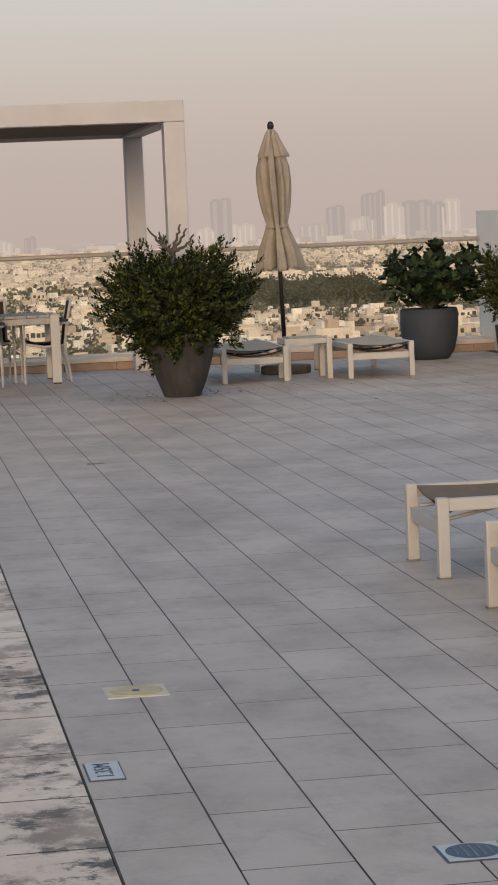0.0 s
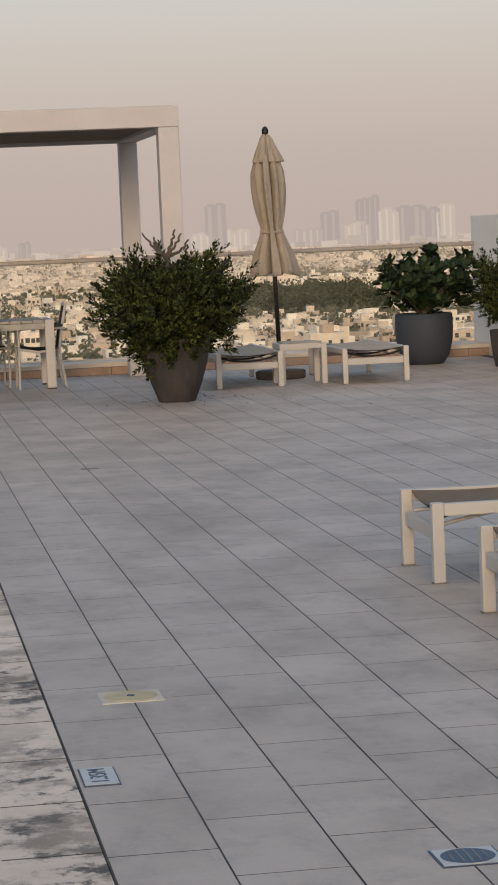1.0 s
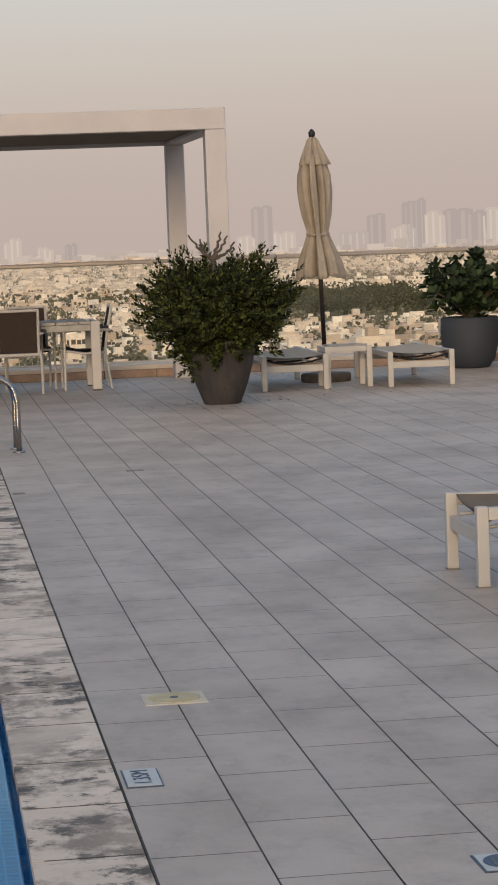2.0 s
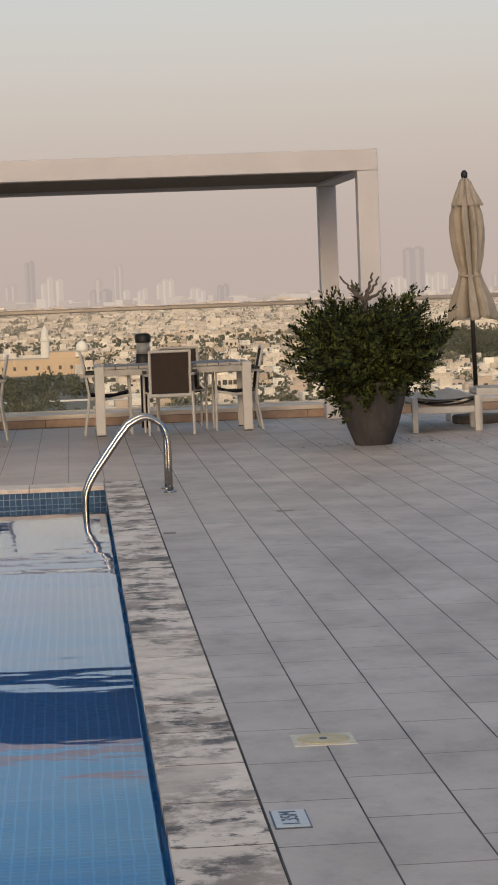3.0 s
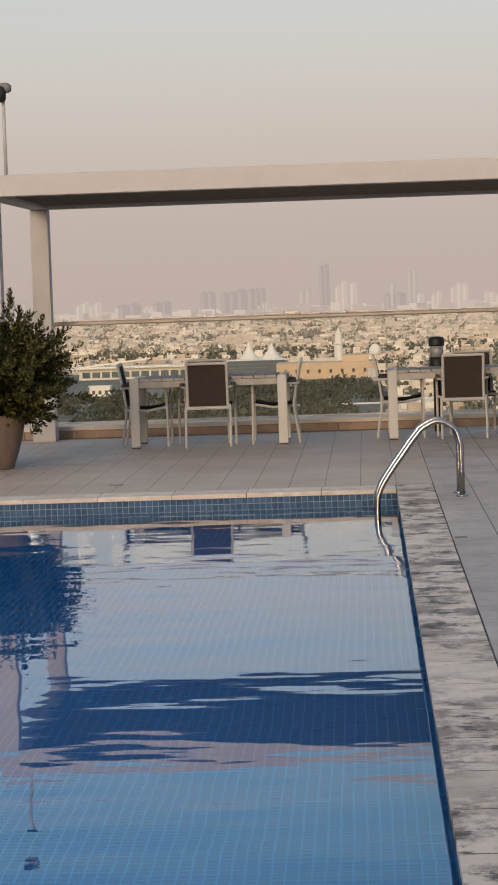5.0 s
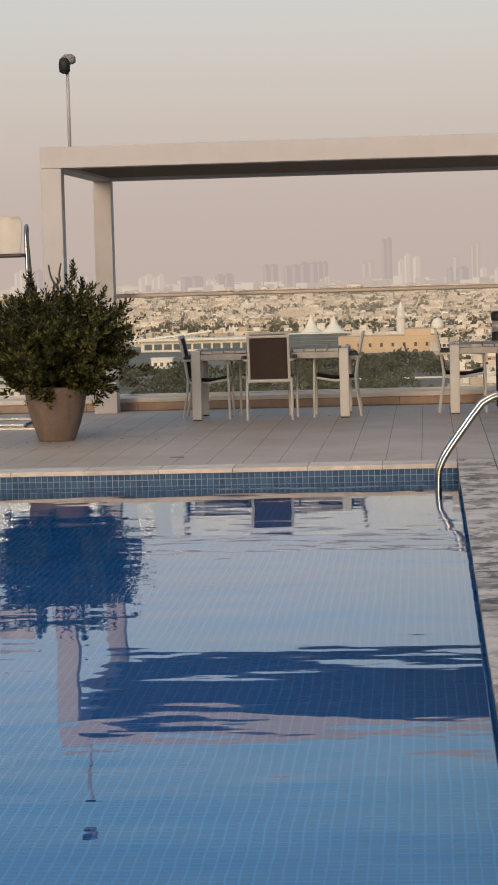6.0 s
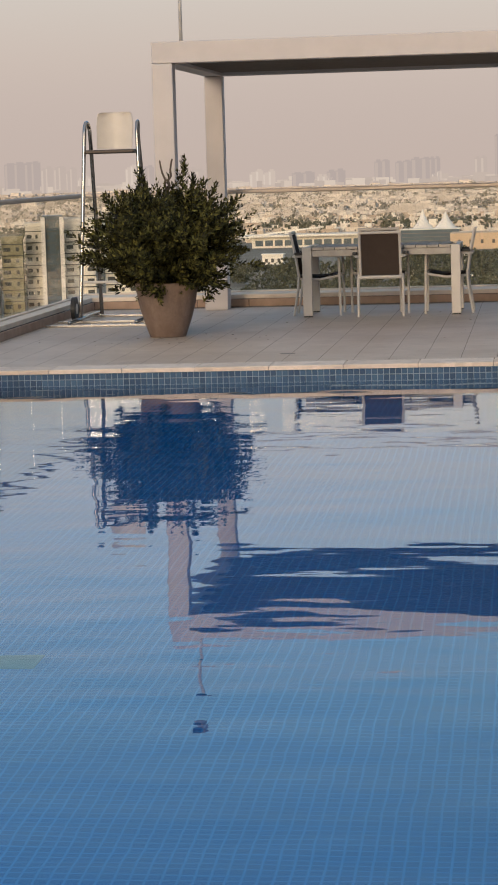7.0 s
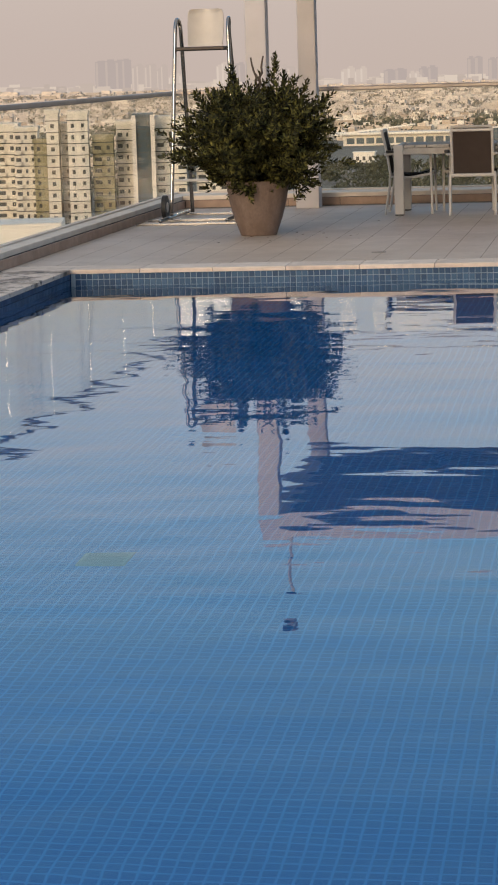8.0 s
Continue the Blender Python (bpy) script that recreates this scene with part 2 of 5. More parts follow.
M_POT2 = concrete_pot_material("clay_brown_pot", (0.145, 0.098, 0.075), (0.27, 0.20, 0.16))
M_POT3 = plain("slate_blue_pot", (0.032, 0.039, 0.052), 0.75, 0.0, 0.1, 5.0)
M_SOIL = plain("potting_soil", (0.05, 0.035, 0.025), 0.95, 0.0, 0.3, 30.0)
M_BARK = plain("grey_bark", (0.075, 0.058, 0.047), 0.9, 0.0, 0.25, 25.0)
M_LEAF = leaf_material("dark_needle_leaf", (0.002, 0.004, 0.001), (0.112, 0.132, 0.030))
M_LEAF2 = leaf_material("olive_needle_leaf", (0.004, 0.005, 0.0015), (0.165, 0.155, 0.040))
M_LEAF3 = leaf_material("glossy_broad_leaf", (0.006, 0.013, 0.004), (0.045, 0.068, 0.022))
M_YELLOW = plain("yellowed_plastic_lid", (0.44, 0.36, 0.205), 0.6, 0.0, 0.15, 20.0)
M_LIDFRAME = plain("worn_lid_rim", (0.50, 0.45, 0.36), 0.7, 0.0, 0.15, 20.0)
M_SIGN = plain("pale_enamel_plate", (0.45, 0.445, 0.43), 0.4, 0.0, 0.1, 20.0)
M_SIGNINK = plain("dark_blue_ink", (0.04, 0.06, 0.10), 0.5, 0.0, 0.1)
M_GRATE = plain("pale_green_plastic", (0.075, 0.19, 0.22), 0.6, 0.0, 0.1, 20.0)
M_SEATSHELL = plain("cream_plastic_shell", (0.55, 0.51, 0.46), 0.5, 0.0, 0.05)
M_CONCRETE = plain("grey_concrete", (0.21, 0.185, 0.165), 0.9, 0.0, 0.2, 12.0, 0.3)
M_DISC = plain("dark_stained_concrete", (0.085, 0.072, 0.062), 0.9, 0.0, 0.25, 12.0, 0.3)
M_TENT = plain("white_tent_membrane", (0.82, 0.74, 0.64), 0.8, 0.0, 0.05, 0.1, 0.0)
M_LAMPGLASS = plain("frosted_lamp_glass", (0.26, 0.26, 0.265), 0.3, 0.0, 0.1)


# ---- mesh helpers ----
def finish(bm, name, material, smooth=False):
    me = bpy.data.meshes.new(name)
    bmesh.ops.recalc_face_normals(bm, faces=bm.faces)
    for f in bm.faces:
        f.smooth = smooth
    bm.to_mesh(me)
    bm.free()
    me.materials.append(material)
    return me


def part(name, bm, material, parent, label="", smooth=False):
    ob = new(name, finish(bm, name, material, smooth))
    ob.parent = parent
    return tagged(ob, label)


def thing(name, label, category, where=(0, 0, 0), turn=0.0, group="", kind=""):
    ob = new(name)
    ob.empty_display_size = 0.2
    ob.matrix_basis = pose(*where, 0, 0, turn)
    return tagged(ob, label, category, group, kind)


def whole(name, bm, material, label, category, kind="", group="", smooth=False):
    return tagged(new(name, finish(bm, name, material, smooth)), label, category, group, kind)


def box(bm, x0, x1, y0, y1, z0, z1, bevel=0.0, m=None):
    r = bmesh.ops.create_cube(bm, size=1.0)
    vs = r["verts"]
    for v in vs:
        v.co = Vector((x0 + (v.co.x + 0.5) * (x1 - x0), y0 + (v.co.y + 0.5) * (y1 - y0), z0 + (v.co.z + 0.5) * (z1 - z0)))
    if bevel:
        es = list({e for v in vs for e in v.link_edges})
        out = bmesh.ops.bevel(bm, geom=es, offset=bevel, segments=2, affect="EDGES", profile=0.6)
        vs = list({v for f in out["faces"] for v in f.verts} | {v for v in vs if v.is_valid})
    if m is not None:
        bmesh.ops.transform(bm, matrix=m, verts=vs)
    return vs


def tube(bm, pts, r, seg=10, cap=True, square=False):
    """A round bar swept along points; r is one radius or one for each point."""
    pts = [Vector(p) for p in pts]
    rings, side = [], None
    for i, p in enumerate(pts):
        ahead = (pts[min(i + 1, len(pts) - 1)] - pts[max(i - 1, 0)]).normalized()
        if side is None:
            side = ahead.orthogonal().normalized()
        side = (side - ahead * side.dot(ahead)).normalized()
        up = ahead.cross(side)
        rad = r[i] if isinstance(r, (list, tuple)) else r
        rings.append([bm.verts.new(p + rad * (math.cos(a) * side + math.sin(a) * up)) for a in (2 * math.pi * k / seg for k in range(seg))])
    for a, b in zip(rings, rings[1:]):
        for k in range(seg):
            bm.faces.new((a[k], a[(k + 1) % seg], b[(k + 1) % seg], b[k]))
    if cap:
        bm.faces.new(rings[0][::-1])
        bm.faces.new(rings[-1])


def curve(pts, n=6):
    """A smooth line through points (Catmull-Rom)."""
    p = [Vector(q) for q in pts]
    p = [2 * p[0] - p[1]] + p + [2 * p[-1] - p[-2]]
    out = []
    for a, b, c, d in zip(p, p[1:], p[2:], p[3:]):
        for k in range(n):
            t = k / n
            out.append(0.5 * (2 * b + (c - a) * t + (2 * a - 5 * b + 4 * c - d) * t * t + (3 * b - a - 3 * c + d) * t ** 3))
    return out + [p[-2]]


def lathe(bm, profile, seg=32, at=(0, 0), shape=None):
    rings = []
    for r, z in profile:
        ring = []
        for k in range(seg):
            a = 2 * math.pi * k / seg
            rr = shape(r, z, a) if shape else r
            ring.append(bm.verts.new((at[0] + rr * math.cos(a), at[1] + rr * math.sin(a), z)))
        rings.append(ring)
    for a, b in zip(rings, rings[1:]):
        for k in range(seg):
            bm.faces.new((a[k], a[(k + 1) % seg], b[(k + 1) % seg], b[k]))
    bm.faces.new(rings[0][::-1])
    bm.faces.new(rings[-1])


def grid_mesh(name, verts, faces, material):
    me = bpy.data.meshes.new(name)
    me.from_pydata(verts, [], faces)
    me.update()
    me.materials.append(material)
    return me


def slab_mesh(name, w, d, h, material, cham=0.002):
    """One tile with a chamfered upper edge; its top lies at z = 0, its middle at the origin."""
    v, x, y = [], w / 2, d / 2
    for a, b, z in ((x, y, -h), (x, y, -cham), (x - cham, y - cham, 0)):
        v += [(-a, -b, z), (a, -b, z), (a, b, z), (-a, b, z)]
    f = [(8, 9, 10, 11)]
    for k in (0, 4):
        f += [(k + i, k + (i + 1) % 4, k + 4 + (i + 1) % 4, k + 4 + i) for i in range(4)]
    return grid_mesh(name, v, f, material)


def joined_slabs(name, spots, w, d, h, material, cham=0.002):
    v, f = [], []
    x, y = w / 2, d / 2
    for cx, cy, cz in spots:
        n = len(v)
        for a, b, z in ((x, y, -h), (x, y, -cham), (x - cham, y - cham, 0)):
            v += [(cx - a, cy - b, cz + z), (cx + a, cy - b, cz + z), (cx + a, cy + b, cz + z), (cx - a, cy + b, cz + z)]
        f.append((n + 8, n + 9, n + 10, n + 11))
        for k in (0, 4):
            f += [(n + k + i, n + k + (i + 1) % 4, n + k + 4 + (i + 1) % 4, n + k + 4 + i) for i in range(4)]
    return grid_mesh(name, v, f, material)


# ---- plan ----
POOL_X0, POOL_X1, POOL_Y0, POOL_Y1 = -4.56, 0.232, 2.2, 19.36
COPE_X1, COPE_Y1, COPE_X0 = 0.514, 19.765, -5.11
WATER_Z, POOL_Z = -0.127, -1.45
KERB_X, KERB_Y = -5.13, 27.68
WALL_X = 7.13
BACK_Y = -4.0
PITCH_X, PITCH_Y = 0.2942, 0.5935

# ---- terrace structure ----
bm = bmesh.new()
box(bm, COPE_X1 + 0.003, WALL_X, BACK_Y, KERB_Y + 0.9, -0.4, -0.0003)
box(bm, COPE_X0 - 0.25, COPE_X1, BACK_Y, POOL_Y0 - 0.3, -0.4, -0.0003)
floor = whole("floor", bm, M_GROUT, "grey porcelain tiled roof terrace with dark open joints", "floor", "structure")
bm = bmesh.new()
box(bm, COPE_X0 - 0.25, COPE_X1 + 0.002, COPE_Y1 + 0.003, KERB_Y + 0.9, -0.4, -0.0003)
floor_north = whole("floor_north", bm, M_SAND, "grey porcelain tiled deck with sand-filled joints", "floor", "structure")

bm = bmesh.new()
box(bm, POOL_X0 - 0.3, POOL_X1 + 0.3, POOL_Y0 - 0.3, POOL_Y1 + 0.5, POOL_Z - 0.3, POOL_Z)
pool_floor = whole("pool_floor", bm, M_POOL_FLOOR, "blue mosaic floor of the swimming pool", "pool", "structure")
bm = bmesh.new()
box(bm, POOL_X0 - 0.3, POOL_X1 + 0.28, POOL_Y1 + 0.012, POOL_Y1 + 0.5, POOL_Z, -0.034)
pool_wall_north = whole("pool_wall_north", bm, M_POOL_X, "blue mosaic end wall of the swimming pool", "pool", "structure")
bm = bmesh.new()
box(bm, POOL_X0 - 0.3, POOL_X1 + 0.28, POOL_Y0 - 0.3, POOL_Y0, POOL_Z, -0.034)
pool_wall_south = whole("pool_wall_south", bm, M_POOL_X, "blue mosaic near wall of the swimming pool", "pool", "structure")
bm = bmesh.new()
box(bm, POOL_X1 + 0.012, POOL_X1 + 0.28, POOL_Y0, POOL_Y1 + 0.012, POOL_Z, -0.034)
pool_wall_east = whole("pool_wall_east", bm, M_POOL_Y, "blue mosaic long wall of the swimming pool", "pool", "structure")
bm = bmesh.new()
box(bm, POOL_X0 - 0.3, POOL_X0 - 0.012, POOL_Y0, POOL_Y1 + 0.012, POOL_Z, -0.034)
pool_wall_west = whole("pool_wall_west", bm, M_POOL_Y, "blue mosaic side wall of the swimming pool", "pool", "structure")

bm = bmesh.new()
vs = [bm.verts.new(c) for c in ((POOL_X0 - 0.01, POOL_Y0, WATER_Z), (POOL_X1 + 0.01, POOL_Y0, WATER_Z), (POOL_X1 + 0.01, POOL_Y1 + 0.01, WATER_Z), (POOL_X0 - 0.01, POOL_Y1 + 0.01, WATER_Z))]
bm.faces.new(vs)
water = whole("water", bm, M_WATER, "calm clear pool water with soft ripples", "water", "structure")
water.visible_shadow = False

# parapet kerbs: brown tiled face, pale ledge, glass and handrail
bm = bmesh.new()
box(bm, KERB_X - 0.29, WALL_X, KERB_Y + 0.012, KERB_Y + 1.0, -0.4, 0.09)
kerb_north = whole("kerb_north", bm, M_GROUT, "low kerb under the glass balustrade", "kerb", "structure")
bm = bmesh.new()
box(bm, KERB_X - 0.29, KERB_X - 0.012, BACK_Y, KERB_Y + 0.012, -0.4, 0.09)
kerb_west = whole("kerb_west", bm, M_GROUT, "low side kerb under the glass balustrade", "kerb", "structure")
bm = bmesh.new()
box(bm, KERB_X - 0.30, WALL_X, KERB_Y + 0.03, KERB_Y + 1.02, 0.09, 0.14, 0.006)
ledge_north = whole("ledge_north", bm, M_LEDGE, "pale stone ledge along the balustrade", "ledge", "structure")
bm = bmesh.new()
box(bm, KERB_X - 0.30, KERB_X - 0.03, BACK_Y, KERB_Y + 0.029, 0.09, 0.14, 0.006)
ledge_west = whole("ledge_west", bm, M_LEDGE, "pale stone ledge along the side balustrade", "ledge", "structure")

# the wall at the east end, and plain walls behind the camera
bm = bmesh.new()
box(bm, WALL_X, WALL_X + 0.25, 20.0, 28.42, -0.4, 1.64, 0.008)
wall_east = whole("wall_east", bm, M_PLASTER, "white plastered parapet wall", "wall", "structure")
bm = bmesh.new()
box(bm, WALL_X - 0.015, WALL_X - 0.0005, 20.0, KERB_Y, 0.0, 0.10, 0.003)
baseboard = whole("baseboard", bm, M_LEDGE, "grey skirting along the white wall", "skirting", "structure")
bm = bmesh.new()
box(bm, WALL_X, WALL_X + 0.25, BACK_Y, 19.99, -0.4, 1.64)
wall_east_2 = whole("wall_east_2", bm, M_PLASTER, "white plastered parapet wall", "wall", "structure")
bm = bmesh.new()
box(bm, -30, 30, BACK_Y - 3.0, BACK_Y, -45.0, 1.1)
wall_south = whole("wall_south", bm, M_PLASTER, "pale rendered parapet behind the terrace", "wall", "structure")
bm = bmesh.new()
box(bm, KERB_X - 0.28, WALL_X + 0.24, BACK_Y + 0.01, KERB_Y + 1.0, -45.0, -1.85)
tower_below = whole("tower_below", bm, M_PLASTER, "pale tower that carries the roof terrace", "building", "structure")



# ---- balustrade ----
def balustrade(name, label, x0, y0, x1, y1, panels):
    """Glass panels on a shoe with a flat handrail above, from one point to another."""
    a, b = Vector((x0, y0, 0)), Vector((x1, y1, 0))
    top = thing(name, label, "balustrade", (x0, y0, 0), math.degrees(math.atan2(y1 - y0, x1 - x0)))
    n = (b - a).length
    bm = bmesh.new()
    box(bm, 0, n, -0.03, 0.03, 1.285, 1.335, 0.012)
    part("handrail", bm, M_RAIL, top, "flat bronze-toned metal handrail")
    bm = bmesh.new()
    box(bm, 0, n, -0.03, 0.03, 0.14, 0.155, 0.004)
    part("shoe", bm, M_LEDGE, top)
    step = n / panels
    for i in range(panels):
        bm = bmesh.new()
        box(bm, i * step + 0.008, (i + 1) * step - 0.008, -0.006, 0.006, 0.155, 1.285)
        part("pane", bm, M_GLASS, top).visible_shadow = False
    return top


balustrade("balustrade", "clear glass balustrade with a flat bronze handrail", KERB_X - 0.22, 28.3, WALL_X, 28.3, 8)
balustrade("balustrade", "clear glass side balustrade with a flat bronze handrail", KERB_X - 0.22, BACK_Y, KERB_X - 0.22, 28.26, 20)


# ---- pergola ----
PG_X0, PG_X1, PG_Y0, PG_Y1, PG_Z0, PG_Z1 = -3.745, 3.058, 23.70, 27.66, 2.62, 2.83
pg = thing("pergola", "cream aluminium pergola with a closed grey louvred roof", "pergola")
for x0 in (PG_X0, PG_X1 - 0.205):
    for y0 in (PG_Y0, PG_Y1 - 0.205):
        bm = bmesh.new()
        box(bm, x0, x0 + 0.205, y0, y0 + 0.205, 0.0, PG_Z0, 0.012)
        part("post", bm, M_PERGOLA, pg)
for name, b in (("front_beam", (PG_X0, PG_X1, PG_Y0, PG_Y0 + 0.205)), ("rear_beam", (PG_X0, PG_X1, PG_Y1 - 0.205, PG_Y1)),
                ("side_beam", (PG_X0, PG_X0 + 0.205, PG_Y0 + 0.206, PG_Y1 - 0.206)), ("side_beam", (PG_X1 - 0.205, PG_X1, PG_Y0 + 0.206, PG_Y1 - 0.206))):
    bm = bmesh.new()
    box(bm, *b, PG_Z0 + 0.001, PG_Z1, 0.008)
    part(name, bm, M_PERGOLA, pg)
blades = 20
for i in range(blades):
    y0 = PG_Y0 + 0.21 + i * (PG_Y1 - PG_Y0 - 0.42) / blades
    bm = bmesh.new()
    d = (PG_Y1 - PG_Y0 - 0.42) / blades
    box(bm, PG_X0 + 0.21, PG_X1 - 0.21, y0 + 0.004, y0 + d + 0.012, PG_Z0 + 0.03, PG_Z0 + 0.05, 0.0, None)
    for v in bm.verts:
        v.co.z += 0.016 * (v.co.y - y0) / d
    part("louvre", bm, M_LOUVRE, pg, "grey metal louvre blade")
for x0 in (PG_X0 - 0.02, PG_X1 - 0.225):
    bm = bmesh.new()
    box(bm, x0, x0 + 0.26, PG_Y1 - 0.50, PG_Y1 - 0.215, 0.0, 0.27, 0.008)
    part("plinth", bm, M_PERGOLA, pg, "white box at the foot of the post")

# ---- lamp on a pole above the pergola ----
mast = thing("camera_mast", "black dome camera on a thin white mast", "camera mast", (-3.62, 24.9, PG_Z1))
bm = bmesh.new()
tube(bm, [(0, 0, 0), (0, 0, 0.92)], 0.018, 8)
part("mast", bm, M_WHITE, mast, smooth=True)
bm = bmesh.new()
tube(bm, [(0, 0, 0), (0, 0, 0.02)], 0.03, 10)
part("foot", bm, M_BLACK, mast)
bm = bmesh.new()
lathe(bm, [(0.02, 0.80), (0.055, 0.82), (0.06, 0.90), (0.05, 0.95), (0.01, 0.97)], 16, (-0.02, -0.05))
part("dome", bm, M_BLACK, mast, smooth=True)
bm = bmesh.new()
lathe(bm, [(0.05, 0.90), (0.075, 0.92), (0.075, 0.97), (0.04, 1.0)], 16, (0.015, 0))
part("housing", bm, M_CONCRETE, mast, smooth=True)


# ---- dining sets ----
def dining_table(x, y, turn=0.0):
    t = thing("dining_table", "white metal garden table with a grey slatted top", "table", (x, y, 0), turn, "garden dining tables")
    w, d = 1.66, 0.92
    for sx in (-1, 1):
        for sy in (-1, 1):
            bm = bmesh.new()
            cx, cy = sx * (w / 2 - 0.05), sy * (d / 2 - 0.035)
            box(bm, cx - 0.05, cx + 0.05, cy - 0.035, cy + 0.035, 0.012, 0.735, 0.01)
            leg = part("leg", bm, M_WHITE, t)
            bm = bmesh.new()
            box(bm, cx - 0.045, cx + 0.045, cy - 0.03, cy + 0.03, 0.0, 0.0118)
            part("foot", bm, M_BLACK, leg)
    for sy in (-1, 1):
        bm = bmesh.new()
        y0 = sy * (d / 2 - 0.018)
        box(bm, -w / 2 + 0.101, w / 2 - 0.101, y0 - 0.015, y0 + 0.015, 0.635, 0.70, 0.004)
        part("apron", bm, M_SLAT, t, "grey side rail")
    for sx in (-1, 1):
        bm = bmesh.new()
        x0 = sx * (w / 2 - 0.03)
        box(bm, x0 - 0.025, x0 + 0.025, -d / 2 + 0.071, d / 2 - 0.071, 0.64, 0.73, 0.004)
        part("apron", bm, M_WHITE, t)
    n = 12
    for i in range(n):
        x0 = -w / 2 + 0.104 + i * (w - 0.208) / n
        bm = bmesh.new()
        box(bm, x0 + 0.004, x0 + (w - 0.208) / n - 0.004, -d / 2 + 0.004, d / 2 - 0.004, 0.705, 0.733, 0.003)
        part("slat", bm, M_SLAT, t, "grey composite slat")
    return t


def dining_chair_master():
    """A stacking armchair; its back stands at -y and its sitter looks to +y. The origin is on the floor between the rear legs."""
    c = thing("dining_chair", "white metal garden armchair with brown mesh sling", "chair", (0, 0, 0), 0, "chairs at the garden tables")
    for sx in (-1, 1):
        x = sx * 0.235
        bm = bmesh.new()
        tube(bm, [(x, 0.0, 0.0), (x, 0.05, 0.30), (x * 0.98, 0.06, 0.45)], 0.0135, 8)
        part("leg", bm, M_WHITE, c)
        bm = bmesh.new()
        tube(bm, [(sx * 0.265, 0.50, 0.0), (sx * 0.265, 0.49, 0.60)], 0.0135, 8)
        part("leg", bm, M_WHITE, c)
        bm = bmesh.new()
        tube(bm, curve([(sx * 0.265, 0.49, 0.60), (sx * 0.268, 0.46, 0.632), (sx * 0.268, 0.25, 0.64), (sx * 0.262, 0.06, 0.635), (sx * 0.225, 0.0, 0.63)], 4), 0.0145, 8)
        arm = part("armrest", bm, M_WHITE, c)
        bm = bmesh.new()
        box(bm, sx * 0.268 - 0.022, sx * 0.268 + 0.022, 0.02, 0.47, 0.648, 0.676, 0.006)
        part("arm_pad", bm, M_BLACK, arm, "dark arm pad")
        bm = bmesh.new()
        tube(bm, [(sx * 0.225, 0.05, 0.40), (sx * 0.225, 0.28, 0.385), (sx * 0.225, 0.48, 0.42)], 0.014, 8)
        part("seat_rail", bm, M_WHITE, c)
    bm = bmesh.new()
    for sx in (-1, 1):
        tube(bm, [(sx * 0.21, 0.06, 0.40), (sx * 0.21, 0.03, 0.62), (sx * 0.212, -0.025, 0.88)], 0.0145, 8)
    tube(bm, [(-0.22, -0.027, 0.878), (0.22, -0.027, 0.878)], 0.0155, 8)
    tube(bm, [(-0.225, 0.058, 0.412), (0.225, 0.058, 0.412)], 0.019, 8)
    part("back_frame", bm, M_WHITE, c)
    bm = bmesh.new()
    rows = [(0.058, 0.435), (0.045, 0.55), (0.025, 0.66), (0.0, 0.77), (-0.02, 0.862)]
    for k in (0.0, 0.006):
        g = [[bm.verts.new((x, y + k + 0.012 * (1 - (x / 0.195) ** 2), z)) for x in (-0.195, -0.1, 0, 0.1, 0.195)] for y, z in rows]
        for a, b in zip(g, g[1:]):
            for i in range(4):
                bm.faces.new((a[i], a[i + 1], b[i + 1], b[i]))
    part("backrest", bm, M_SLING, c, "brown mesh backrest", True)
    bm = bmesh.new()
    rows = [(0.07, 0.415), (0.2, 0.398), (0.34, 0.40), (0.48, 0.435)]
    for k in (0.0, 0.022):
        g = [[bm.verts.new((x, y, z + k - 0.012 * (1 - (x / 0.232) ** 2))) for x in (-0.232, -0.1, 0, 0.1, 0.232)] for y, z in rows]
        for a, b in zip(g, g[1:]):
            for i in range(4):
                bm.faces.new((a[i], a[i + 1], b[i + 1], b[i]))
    part("seat", bm, M_SLING, c, "brown mesh seat", True)
    bm = bmesh.new()
    tube(bm, [(-0.265, 0.485, 0.428), (0.265, 0.485, 0.428)], 0.013, 8)
    part("front_bar", bm, M_WHITE, c)
    return c


TABLES = ((1.06, 26.10), (-1.66, 25.93))
for tx, ty in TABLES:
    dining_table(tx, ty)
chair = dining_chair_master()
spots = []
for (tx, ty), dx in zip(TABLES, (-0.04, 0.0)):
    spots += [(tx + dx, ty - 0.62, 0), (tx - 0.95, ty + 0.02, -90), (tx + 0.95, ty - 0.02, 90), ((tx + dx) * 1.055 + (0.09 if tx > 0 else 0.0), ty + 0.62, 180)]
chair.matrix_basis = pose(spots[0][0], spots[0][1], 0, 0, 0, spots[0][2])
for x, y, turn in spots[1:]:
    copy_thing(chair, pose(x, y, 0, 0, 0, turn))

# ---- bollard light behind the table ----
bol = thing("bollard_light", "black bollard light with a clear grey lens", "bollard light", (0.79, 26.90, 0))
for name, prof, m in (("post", [(0.045, 0.0), (0.045, 0.70)], M_BLACK), ("body", [(0.08, 0.70), (0.083, 0.71), (0.083, 0.82), (0.075, 0.823)], M_BLACK),
                      ("lens", [(0.074, 0.8235), (0.074, 0.945)], M_LAMPGLASS), ("cap", [(0.085, 0.946), (0.088, 0.96), (0.088, 1.02), (0.07, 1.045), (0.02, 1.05)], M_BLACK)):
    bm = bmesh.new()
    lathe(bm, prof, 20)
    part(name, bm, m, bol, "", True)


